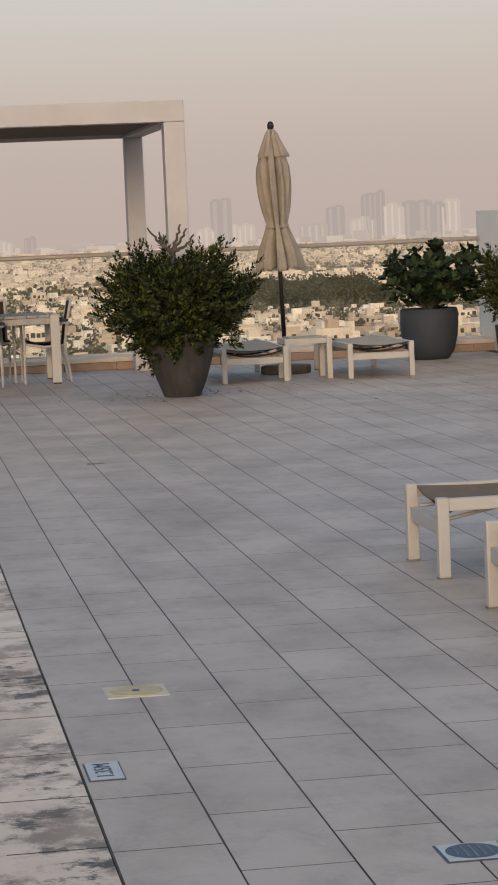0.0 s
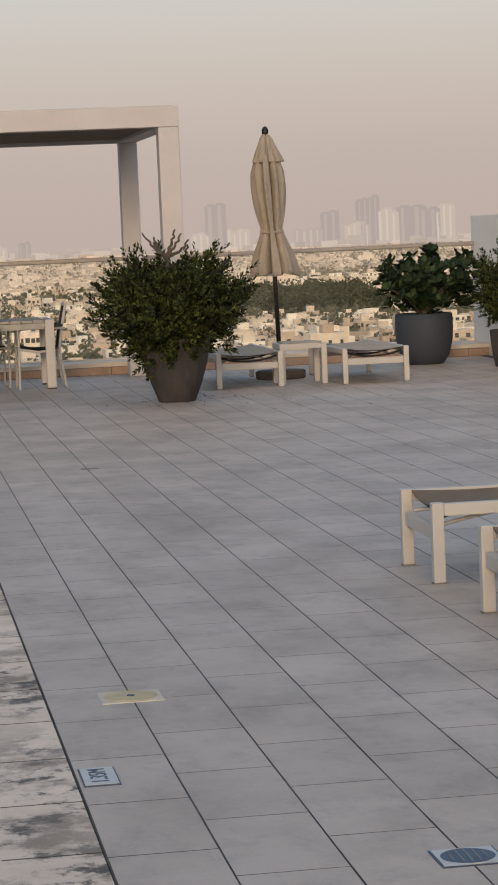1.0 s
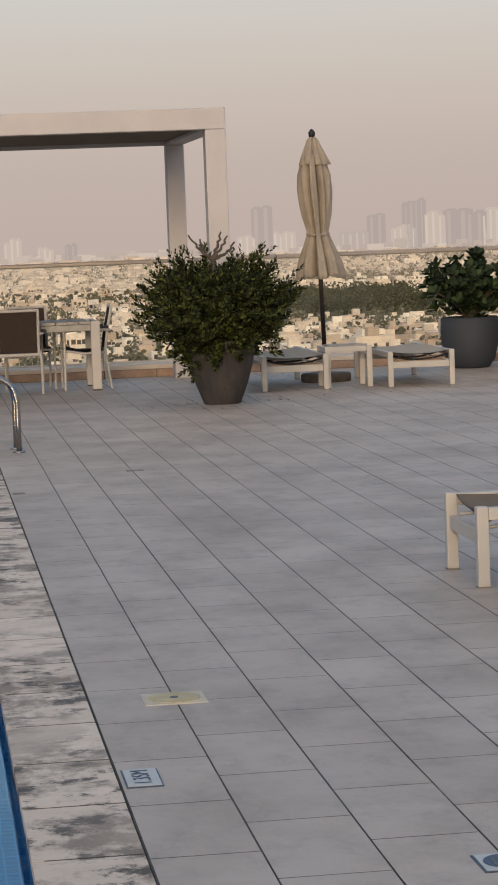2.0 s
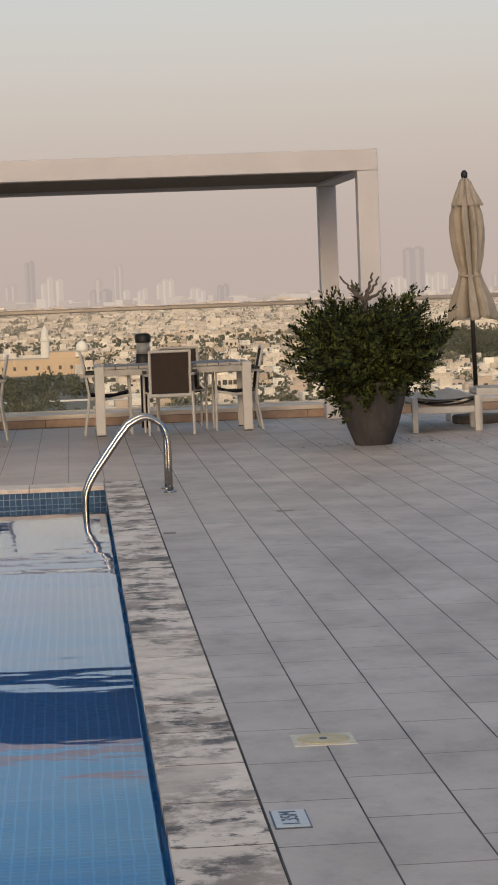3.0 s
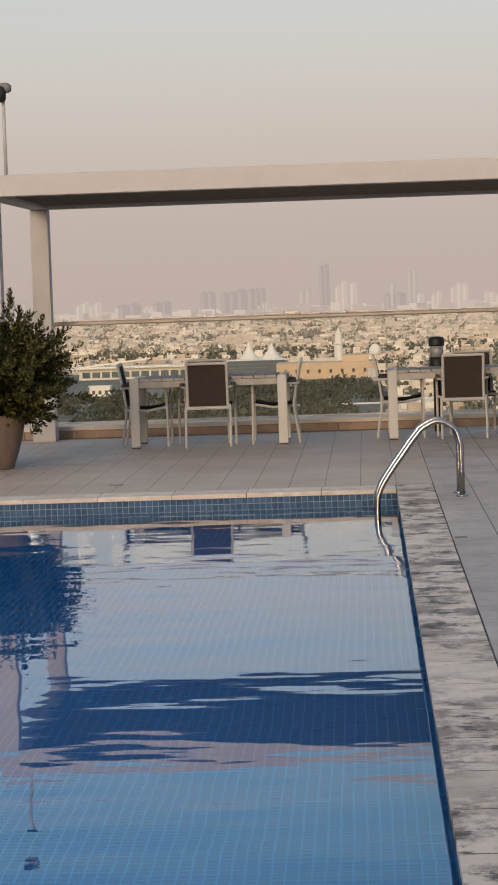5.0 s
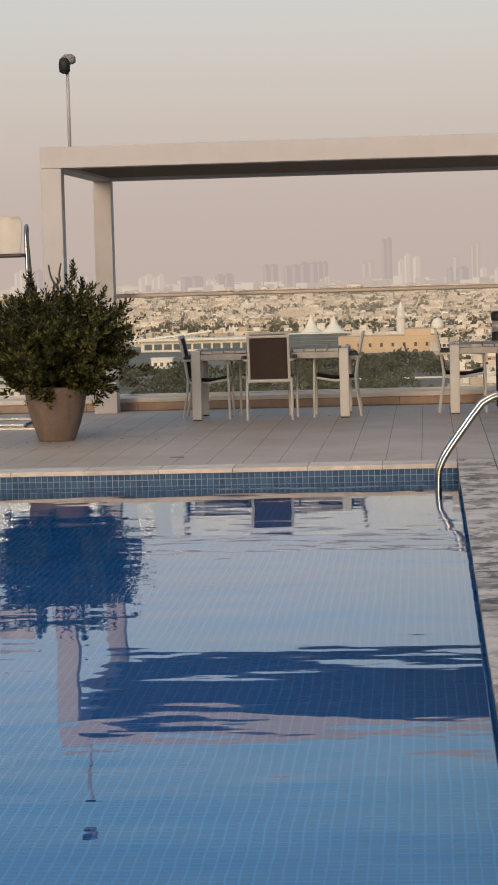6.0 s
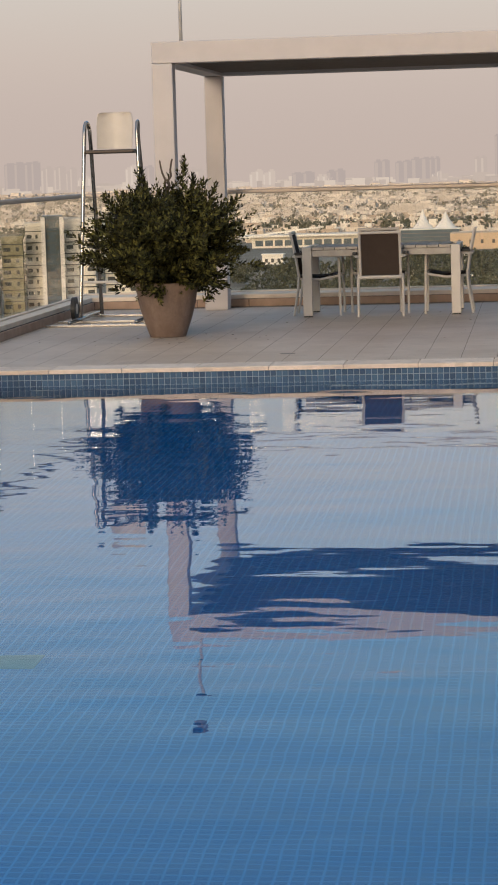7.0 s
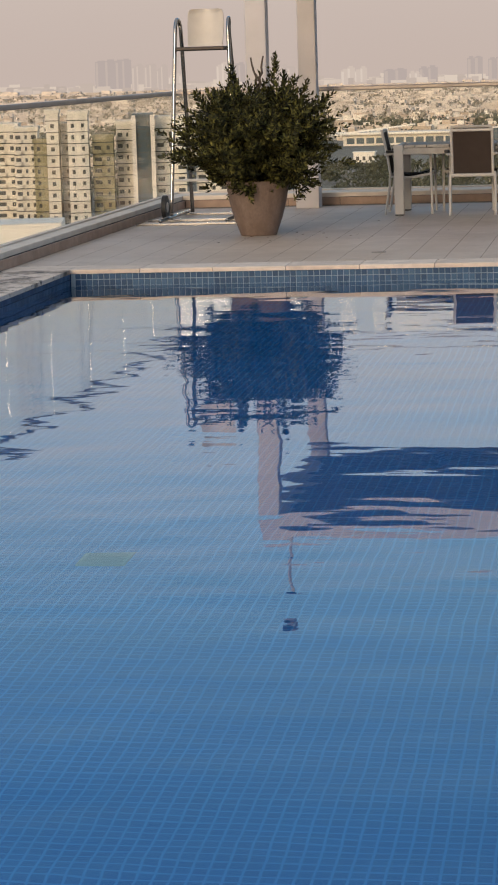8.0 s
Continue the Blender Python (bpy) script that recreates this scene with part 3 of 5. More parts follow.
# ---- sun loungers ----
def lounger(x, y, turn, label, group, raised=False):
    """A low lounger; its foot end is at the origin and it runs along +y."""
    o = thing("sun_lounger", label, "sun lounger", (x, y, 0), turn, group)
    w, n, h = 0.68, 1.95, 0.36
    for sx in (-1, 1):
        for y0 in (0.027, n - 0.027):
            bm = bmesh.new()
            cx = sx * (w / 2 - 0.026)
            box(bm, cx - 0.026, cx + 0.026, y0 - 0.027, y0 + 0.027, 0.006, h, 0.006)
            leg = part("leg", bm, M_WHITE, o)
            bm = bmesh.new()
            box(bm, cx - 0.022, cx + 0.022, y0 - 0.03, y0 + 0.03, 0.0, 0.0058)
            part("glide", bm, M_CONCRETE, leg)
        bm = bmesh.new()
        cx = sx * (w / 2 - 0.022)
        box(bm, cx - 0.022, cx + 0.022, 0.0545, n - 0.0545, h - 0.06, h - 0.004, 0.006)
        part("side_rail", bm, M_WHITE, o)
    for y0 in (0.03, n - 0.03):
        bm = bmesh.new()
        box(bm, -w / 2 + 0.053, w / 2 - 0.053, y0 - 0.016, y0 + 0.016, h - 0.17, h - 0.105, 0.005)
        part("cross_rail", bm, M_WHITE, o)
    bm = bmesh.new()
    rows = 14
    for k in (0.0, 0.006):
        g = []
        for i in range(rows + 1):
            s = i / rows
            yy = 0.05 + s * (n - 0.1)
            g.append([bm.verts.new((t * (w / 2 - 0.046), yy, h - 0.012 + k - (0.028 if raised else 0.035) * (1 - t * t) - 0.012 * math.sin(s * 9))) for t in (-1, -0.66, -0.33, 0, 0.33, 0.66, 1)])
        for a, b in zip(g, g[1:]):
            for i in range(6):
                bm.faces.new((a[i], a[i + 1], b[i + 1], b[i]))
    part("sling", bm, M_SLING2 if not raised else M_SLING3, o, "sagging taupe mesh sling", True)
    for s in (0.10, 0.55):
        bm = bmesh.new()
        tube(bm, curve([(-w / 2 + 0.05, s, h - 0.05), (-0.1, s + 0.02, h - 0.09), (0.12, s, h - 0.085), (w / 2 - 0.05, s, h - 0.045)], 5), 0.010, 6)
        part("strap", bm, M_BLACK, o, "dark tension strap under the sling", True)
    for sx in (-1, 1):
        bm = bmesh.new()
        tube(bm, [(sx * (w / 2 - 0.06), 0.06, h - 0.10), (sx * 0.06, 0.55, h - 0.045)], 0.009, 6)
        part("brace", bm, M_WHITE, o)
    return o


lounger(3.715, 24.05, 0, "white metal sun lounger beside the parasol base", "sun loungers by the balustrade", True)
lounger(4.975, 23.90, 0, "white metal sun lounger beside the small side table", "sun loungers by the balustrade", True)
lounger(2.385, 10.715, -90, "white metal sun lounger with a taupe sling on the deck", "sun loungers on the deck")
lounger(2.385, 9.22, -90, "white metal sun lounger standing beside another lounger", "sun loungers on the deck")

side = thing("side_table", "small white metal side table between two loungers", "side table", (4.294, 24.47, 0))
for sx in (-1, 1):
    for sy in (-1, 1):
        bm = bmesh.new()
        box(bm, sx * 0.215 - 0.028, sx * 0.215 + 0.028, sy * 0.215 - 0.028, sy * 0.215 + 0.028, 0.0, 0.42, 0.005)
        part("leg", bm, M_WHITE, side)
for s in (-1, 1):
    bm = bmesh.new()
    box(bm, -0.186, 0.186, s * 0.215 - 0.02, s * 0.215 + 0.02, 0.36, 0.415, 0.004)
    part("rail", bm, M_WHITE, side)
    bm = bmesh.new()
    box(bm, s * 0.215 - 0.02, s * 0.215 + 0.02, -0.186, 0.186, 0.36, 0.415, 0.004)
    part("rail", bm, M_WHITE, side)
bm = bmesh.new()
box(bm, -0.19, 0.19, -0.19, 0.19, 0.4155, 0.428, 0.004)
part("tabletop", bm, M_SLAT, side, "grey panel")


# ---- closed parasol ----
def parasol(x, y):
    p = thing("parasol", "closed beige canvas parasol on a dark pole", "parasol", (x, y, 0))
    bm = bmesh.new()
    lathe(bm, [(0.25, 0.0), (0.265, 0.012), (0.268, 0.075), (0.255, 0.09), (0.03, 0.092)], 40)
    part("base", bm, M_DISC, p, "round dark concrete base", True)
    bm = bmesh.new()
    tube(bm, [(0, 0, 0.092), (-0.025, 0, 1.4), (-0.060, 0, 2.60)], 0.024, 12)
    part("pole", bm, M_DARKMETAL, p, "dark brown pole", True)

    def folds(depth, count, seed):
        rnd = random.Random(seed)
        ph = [rnd.uniform(0, 6.28) for _ in range(4)]

        def shape(r, z, a):
            d = depth * (0.72 + 0.28 * math.sin(3 * a + ph[1]))
            f = 2.1 * abs(math.sin(0.5 * count * a + ph[0] + 0.5 * math.sin(2.2 * z + ph[2]))) ** 0.8 - 1.30 + 0.20 * math.sin((count * 2 + 1) * a + ph[3] + 2.5 * z)
            return (0.62 if z > 1.6 else 0.70) * r * (1 + d * f) + 0.007 * math.sin(5 * a + 7 * z)
        return shape

    prof = [(0.220, 1.155), (0.238, 1.185), (0.222, 1.26), (0.185, 1.38), (0.132, 1.52), (0.112, 1.58), (0.122, 1.64), (0.150, 1.76), (0.176, 1.95), (0.186, 2.08), (0.182, 2.22), (0.145, 2.36), (0.09, 2.44)]
    bm = bmesh.new()
    fine = []
    for (r0, z0), (r1, z1) in zip(prof, prof[1:]):
        fine += [(r0 + (r1 - r0) * k / 4, z0 + (z1 - z0) * k / 4) for k in range(4)]
    lathe(bm, fine + [prof[-1]], 120, (0, 0), folds(0.80, 7, 4))
    for v in bm.verts:
        if v.co.z < 1.3:
            v.co.z += 0.10 * (1.3 - v.co.z) / 0.2 * (0.5 - math.hypot(v.co.x, v.co.y) / 0.2)
        v.co.x -= 0.060 * max(0, (v.co.z - 0.6)) / 2
    canopy = part("canopy", bm, M_CANVAS, p, "folded beige canvas", True)
    bm = bmesh.new()
    lathe(bm, [(0.192, 2.325), (0.194, 2.34), (0.146, 2.44), (0.105, 2.52), (0.075, 2.59), (0.04, 2.625)], 96, (-0.055, 0), folds(0.55, 7, 9))
    part("vent_cap", bm, M_CANVAS, canopy, "beige upper flounce", True)
    bm = bmesh.new()
    lathe(bm, [(0.106, 1.565), (0.110, 1.575), (0.106, 1.588)], 40, (-0.030, 0))
    part("tie", bm, M_CANVAS, canopy, "", True)
    bm = bmesh.new()
    lathe(bm, [(0.02, 2.62), (0.034, 2.635), (0.036, 2.67), (0.022, 2.70), (0.004, 2.71)], 16, (-0.060, 0))
    part("finial", bm, M_BLACK, p, "black finial", True)
    return p


parasol(4.245, 25.38).scale.z = 0.982


# ---- planters ----
def sprig_foliage(name, seed, half, mid, count, leaf, hollow, up=0.55, dip=0.0):
    """A dense crown of small leaves on sprigs that grow outwards and upwards."""
    rnd = random.Random(seed)
    v, f = [], []
    for s in range(count):
        while True:
            d = Vector((rnd.gauss(0, 1), rnd.gauss(0, 1), rnd.gauss(0, 1)))
            if d.length > 0.1:
                break
        d.normalize()
        rad = rnd.random() ** hollow
        lump = 1 + 0.50 * noise.noise(d * 2.6 + Vector((seed, 0, 0))) + 0.22 * noise.noise(d * 6.0 + Vector((0, seed, 0)))
        lump *= 1 - dip * max(0.0, d.z) * max(0.0, 1 - (d.x / 0.55) ** 2)
        p = Vector((d.x * half[0], d.y * half[1], d.z * half[2])) * rad * lump * 0.92 + Vector(mid)
        out = (Vector((d.x, d.y, d.z * 0.6 + up)) + Vector((rnd.uniform(-0.45, 0.45), rnd.uniform(-0.45, 0.45), rnd.uniform(-0.3, 0.4)))).normalized()
        if s % 5 == 0:
            tip, aim_up = p, (Vector((d.x, d.y, max(d.z, -0.2) * 0.7 + 0.75))).normalized()
            plume = rad > 0.8 and d.z > -0.1 and (s // 5) % 3 == 0
        elif plume:
            p = tip + aim_up * 0.052 * (s % 5) + Vector((rnd.uniform(-0.02, 0.02), rnd.uniform(-0.02, 0.02), 0))
            out = (aim_up + Vector((rnd.uniform(-0.3, 0.3), rnd.uniform(-0.3, 0.3), 0))).normalized()
        side = out.orthogonal().normalized()
        n = rnd.randint(16, 22)
        length = rnd.uniform(0.10, 0.19) * (rnd.uniform(1.0, 1.9) if rad > 0.85 and d.z > 0.0 else 1.0)
        for k in range(n):
            t = k / (n - 1)
            a = k * 2.4 + rnd.uniform(-0.3, 0.3)
            ray = side * math.cos(a) + out.cross(side) * math.sin(a)
            q = p + out * (t * length) + Vector((0, 0, -0.03 * t * t))
            way = (ray + out * (0.55 + 0.9 * t)).normalized()
            size = leaf * (1.15 - 0.45 * t) * rnd.uniform(0.8, 1.2)
            wide = way.cross(out + ray * 0.2).normalized() * size * 0.21
            i = len(v)
            v += [q, q + way * size * 0.5 + wide, q + way * size, q + way * size * 0.5 - wide]
            f.append((i, i + 1, i + 2, i + 3))
    return v, f


def bare_branches(plant, root, tips, r):
    """A short trunk that forks into thin bare twigs, each a part."""
    bm = bmesh.new()
    fork = Vector(tips[0][1][1]) if len(tips[0][1]) > 1 else Vector(tips[0][1][0])
    tube(bm, curve([Vector(root), (Vector(root) + fork) / 2 + Vector((0.012, 0, 0)), fork], 4), [r * (1.1 - 0.03 * i) for i in range(9)], 7)
    part("stem", bm, M_BARK, plant, "bare grey stem", True)
    for tip, mids in tips:
        pts = [fork if len(mids) > 1 else Vector(root)] + [Vector(m) for m in mids[2:] or mids[-1:]] + [Vector(tip)]
        line = curve(pts, 5)
        for i, q in enumerate(line[1:-1]):
            q += Vector((0.012 * math.sin(i * 2.3), 0.01 * math.cos(i * 1.7), 0.004 * math.sin(i * 3.1)))
        bm = bmesh.new()
        tube(bm, line, [r * 0.72 * (1 - 0.6 * i / (len(line) - 1)) for i in range(len(line))], 6)
        part("branch", bm, M_BARK, plant, "bare grey branch", True)


def planter(name, label, where, pot_profile, pot_mat, leaf_mat, seed, half, mid, count, leaf, branches, pot_label, foliage_label, dip=0.0):
    p = thing(name, label, "potted plant", where)
    bm = bmesh.new()
    lathe(bm, pot_profile, 40)
    part("pot", bm, pot_mat, p, pot_label, True)
    rim = max(r for r, z in pot_profile)
    ztop = max(z for r, z in pot_profile)
    bm = bmesh.new()
    lathe(bm, [(rim * 0.86, ztop - 0.06), (rim * 0.86, ztop - 0.035)], 30)
    part("soil", bm, M_SOIL, p)
    bare_branches(p, (0, 0, ztop - 0.04), branches, 0.028)
    v, f = sprig_foliage("foliage", seed, half, mid, count, leaf, 0.42, 0.55, dip)
    ob = new("foliage", grid_mesh("foliage", v, f, leaf_mat))
    ob.parent = p
    tagged(ob, foliage_label)
    return p


def pot_curve(rb, rt, h):
    return [(rb * 0.96, 0.0), (rb, 0.012), (rb + (rt - rb) * 0.45, h * 0.32), (rb + (rt - rb) * 0.78, h * 0.62), (rt * 0.985, h * 0.88), (rt, h - 0.01), (rt * 0.97, h), (rt * 0.9, h), (rt * 0.88, h - 0.05)]


planter("potted_shrub", "bushy dark green shrub in a weathered dark pot", (2.81, 22.78, 0), pot_curve(0.178, 0.335, 0.60), M_POT1, M_LEAF, 3,
        (0.60, 0.60, 0.51), (-0.02, 0, 0.85), 1750, 0.062,
        [((-0.275, -0.1, 1.60), ((0, 0, 1.0), (-0.06, -0.1, 1.36), (-0.17, -0.1, 1.46))), ((0.035, -0.1, 1.62), ((0, 0, 1.0), (-0.06, -0.1, 1.36), (0.0, -0.1, 1.50))), ((0.16, -0.1, 1.52), ((0, 0, 1.0), (-0.06, -0.1, 1.36), (0.08, -0.08, 1.42))),
         ((-0.16, -0.05, 1.56), ((0, 0, 1.0), (-0.06, -0.1, 1.36), (-0.13, -0.1, 1.45))), ((0.10, -0.05, 1.58), ((0, 0, 1.0), (-0.06, -0.1, 1.36), (0.03, -0.1, 1.47))), ((-0.5, -0.1, 1.2), ((-0.2, 0, 0.9),)), ((0.5, 0.1, 1.2), ((0.2, 0, 0.9),))],
        "tapered dark grey concrete pot", "dense dark green needle foliage", 0.42)
planter("potted_shrub", "bushy olive green shrub in a brown clay pot", (-3.555, 23.0, 0), pot_curve(0.175, 0.30, 0.52), M_POT2, M_LEAF2, 8,
        (0.68, 0.65, 0.55), (0.02, 0, 0.87), 1800, 0.060,
        [((-0.03, 0, 1.68), ((0.02, 0, 1.1), (0.03, 0, 1.4))), ((0.09, 0, 1.69), ((0.02, 0, 1.1), (0.05, 0, 1.45))), ((-0.5, -0.1, 1.2), ((-0.2, 0, 0.9),)), ((0.5, 0.1, 1.2), ((0.2, 0, 0.9),))],
        "tapered brown clay pot", "dense olive green needle foliage", 0.18)


def broad_plant(where, rp, h, half, mid, seed, count):
    p = thing("potted_broadleaf", "glossy broad-leaved plant in a slate blue pot", "potted plant", where)
    bm = bmesh.new()
    lathe(bm, [(rp * 0.62, 0), (rp * 0.68, 0.012), (rp * 0.86, h * 0.18), (rp * 0.98, h * 0.45), (rp * 1.02, h * 0.7), (rp, h - 0.012), (rp * 0.96, h), (rp * 0.90, h), (rp * 0.88, h - 0.06)], 44)
    part("pot", bm, M_POT3, p, "rounded slate blue pot", True)
    bm = bmesh.new()
    lathe(bm, [(rp * 0.87, h - 0.07), (rp * 0.87, h - 0.05)], 30)
    part("soil", bm, M_SOIL, p)
    rnd = random.Random(seed)
    v, f = [], []
    bm = bmesh.new()
    for s in range(count):
        d = Vector((rnd.gauss(0, 1), rnd.gauss(0, 1), rnd.gauss(0, 0.9))).normalized()
        rad = rnd.random() ** 0.45
        lump = 1 + 0.6 * noise.noise(d * 2.4 + Vector((seed, 3, 0)))
        c = Vector((d.x * half[0], d.y * half[1], d.z * half[2])) * rad * lump + Vector(mid)
        axis = Vector((d.x * 0.7, d.y * 0.7, 1.0)).normalized()
        if s % 6 == 0:
            tube(bm, curve([(0, 0, h - 0.05), (c.x * 0.4, c.y * 0.4, (h + c.z) / 2), tuple(c)], 3), [0.014, 0.013, 0.012, 0.011, 0.010, 0.009, 0.008], 5)
        side = axis.orthogonal().normalized()
        for k in range(rnd.randint(6, 9)):
            a = k * 2.4 + rnd.uniform(-0.2, 0.2)
            ray = side * math.cos(a) + axis.cross(side) * math.sin(a)
            way = (ray + axis * rnd.uniform(0.25, 1.1)).normalized()
            size = rnd.uniform(0.088, 0.122)
            wide = way.cross(axis).normalized() * size * 0.36
            lift = way.cross(wide).normalized() * size * 0.06
            i = len(v)
            q = c - axis * 0.02 * k * 0.4
            v += [q, q + way * size * 0.45 + wide * 0.9 + lift, q + way * size * 0.8 + wide * 0.8 + lift, q + way * size, q + way * size * 0.8 - wide * 0.8 + lift, q + way * size * 0.45 - wide * 0.9 + lift, q + way * size * 0.55 - lift]
            f += [(i, i + 1, i + 6), (i + 1, i + 2, i + 6), (i + 2, i + 3, i + 6), (i + 3, i + 4, i + 6), (i + 4, i + 5, i + 6), (i + 5, i, i + 6)]
    part("stems", bm, M_BARK, p)
    ob = new("foliage", grid_mesh("foliage", v, f, M_LEAF3))
    ob.parent = p
    tagged(ob, "clustered glossy paddle leaves")
    return p


broad_plant((6.115, 26.68, 0), 0.322, 0.57, (0.62, 0.45, 0.37), (0.08, 0, 0.93), 21, 210)
planter("potted_shrub", "small dark shrub against the white wall", (6.72, 25.45, 0), pot_curve(0.11, 0.16, 0.40), M_POT1, M_LEAF, 14,
        (0.22, 0.26, 0.36), (0, 0, 0.80), 320, 0.055, [((0.1, 0, 0.9), ((0, 0, 0.6),))], "dark pot", "dark green needle foliage")


# ---- pool handrail ----
def pool_rail(x, y, label):
    r = thing("pool_handrail", label, "handrail", (x, y, 0), 0, "handrails at the pool corner")
    bm = bmesh.new()
    line = [(0, 0, 0.0), (0, 0, 0.2)] + curve([(0, 0, 0.39), (-0.035, 0, 0.50), (-0.12, 0, 0.565), (-0.20, 0, 0.572), (-0.30, 0, 0.52)], 5) + curve([(-0.38, 0, 0.42), (-0.56, 0, 0.17), (-0.625, 0, 0.05), (-0.645, 0, -0.06), (-0.645, 0, -0.5), (-0.645, 0, -0.9)], 4)
    tube(bm, line, 0.0215, 14)
    part("bent_tube", bm, M_STEEL, r, "", True)
    bm = bmesh.new()
    lathe(bm, [(0.05, 0.0), (0.052, 0.006), (0.04, 0.014), (0.024, 0.018)], 20)
    part("flange", bm, M_STEEL, r, "round steel floor flange", True)
    return r


pool_rail(0.708, 18.50, "polished stainless steel pool handrail reaching into water")
pool_rail(0.700, 18.82, "polished stainless steel pool handrail reaching into water")

# ---- lifeguard chair ----
lg = thing("lifeguard_chair", "tall stainless steel lifeguard chair with a cream seat", "lifeguard chair", (-4.49, 25.28, 0))
for sx in (-1, 1):
    bm = bmesh.new()
    tube(bm, curve([(sx * 0.35, 0.0, 0.04), (sx * 0.315, 0.12, 1.0), (sx * 0.285, 0.22, 1.85), (sx * 0.28, 0.26, 2.02), (sx * 0.275, 0.34, 2.07), (sx * 0.265, 0.42, 2.02), (sx * 0.26, 0.46, 1.85), (sx * 0.28, 0.75, 0.9), (sx * 0.30, 1.0, 0.04)], 5), 0.021, 10)
    part("side_frame", bm, M_STEEL, lg, "bent steel tube leg pair", True)
    bm = bmesh.new()
    tube(bm, [(sx * 0.35, -0.62, 0.045), (sx * 0.35, 1.1, 0.045)], 0.02, 8)
    part("side_bar", bm, M_STEEL, lg, "", True)
for y in (-0.62, 0.02, 1.05):
    bm = bmesh.new()
    box(bm, -0.60, 0.55, y - 0.022, y + 0.022, 0.0, 0.024, 0.004)
    part("base_bar", bm, M_STEEL, lg)
for z in (0.42,):
    bm = bmesh.new()
    w = 0.33 - 0.033 * z
    yy = 0.12 * z
    box(bm, -w, w, yy - 0.02, yy + 0.08, z - 0.012, z + 0.012, 0.004)
    part("step", bm, M_WHITE, lg, "pale step tread")
bm = bmesh.new()
box(bm, -0.26, 0.26, 0.10, 0.56, 1.745, 1.785, 0.012)
part("seat", bm, M_DARKMETAL, lg, "dark seat pan")
bm = bmesh.new()
for k in (0.0, 0.02):
    g = []
    for z, hw, yb in ((1.795, 0.185, 0.50), (1.9, 0.19, 0.54), (2.02, 0.195, 0.565), (2.12, 0.19, 0.58), (2.165, 0.175, 0.585), (2.175, 0.14, 0.587)):
        g.append([bm.verts.new((hw * t, yb + k - 0.08 * t * t, z)) for t in (-1, -0.6, -0.2, 0.2, 0.6, 1)])
    for a, b in zip(g, g[1:]):
        for i in range(5):
            bm.faces.new((a[i], a[i + 1], b[i + 1], b[i]))
part("backrest", bm, M_SEATSHELL, lg, "cream plastic seat shell", True)
for sx in (-1,):
    bm = bmesh.new()
    tube(bm, [(sx * 0.50 - 0.02, 0.45, 0.125), (sx * 0.50 + 0.025, 0.45, 0.125)], 0.125, 24)
    wh = part("wheel", bm, M_BLACK, lg, "black rubber transport wheel", False)
    bm = bmesh.new()
    tube(bm, [(sx * 0.50 - 0.025, 0.45, 0.125), (sx * 0.50 + 0.03, 0.45, 0.125)], 0.055, 16)
    part("hub", bm, M_SEATSHELL, wh)

lg.scale.z = 1.018

# ---- small fixtures in the deck ----
lid = thing("skimmer_lid", "yellowed square skimmer lid set in the tiles", "lid", (0.812, 8.284, 0.0))
bm = bmesh.new()
box(bm, -0.108, 0.108, -0.105, 0.105, -0.01, 0.0035, 0.002)
part("frame", bm, M_LIDFRAME, lid, "pale worn plastic rim")
bm = bmesh.new()
lathe(bm, [(0.092, 0.003), (0.092, 0.006), (0.086, 0.0075), (0.05, 0.0065), (0.004, 0.006)], 40)
part("cover", bm, M_YELLOW, lid, "round lid with a small central hole", False)
bm = bmesh.new()
lathe(bm, [(0.014, 0.0062), (0.014, 0.0082)], 14)
part("plug", bm, M_SIGNINK, lid)

plate = thing("depth_marker", "pale enamel pool depth plate with dark lettering", "sign", (0.588, 7.074, 0.0))
bm = bmesh.new()
box(bm, -0.055, 0.055, -0.120, 0.120, -0.01, 0.003, 0.001)
part("border", bm, M_SIGNINK, plate)
bm = bmesh.new()
box(bm, -0.050, 0.050, -0.113, 0.113, 0.0031, 0.0052, 0.0008)
part("plate", bm, M_SIGN, plate)
txt = bpy.data.curves.new("lettering", "FONT")
txt.body, txt.size, txt.align_x, txt.align_y, txt.extrude = "1.35M", 0.075, "CENTER", "CENTER", 0.0006
tob = new("lettering", txt)
me = bpy.data.meshes.new_from_object(tob)
bpy.data.objects.remove(tob)
me.materials.append(M_SIGNINK)
tob = new("lettering", me)
tob.parent = plate
tob.matrix_basis = pose(0, 0, 0.006, 0, 0, 90)

drain = thing("floor_drain", "square metal floor drain with a slotted round grate", "drain", (1.405, 5.851, 0.0))
bm = bmesh.new()
box(bm, -0.085, 0.085, -0.085, 0.085, -0.01, 0.003, 0.001)
part("border", bm, M_SIGNINK, drain)
bm = bmesh.new()
box(bm, -0.079, 0.079, -0.079, 0.079, 0.0031, 0.005, 0.0008)
part("plate", bm, M_SIGN, drain)
bm = bmesh.new()
lathe(bm, [(0.070, 0.0052), (0.070, 0.0062)], 30)
part("grate", bm, M_SIGNINK, drain, "dark slotted grate")
for i in range(5):
    bm = bmesh.new()
    x = -0.044 + 0.022 * i
    w = math.sqrt(0.055 ** 2 - x * x)
    box(bm, x - 0.0022, x + 0.0022, -w, w, 0.0063, 0.0078)
    part("bar", bm, M_CONCRETE, drain)
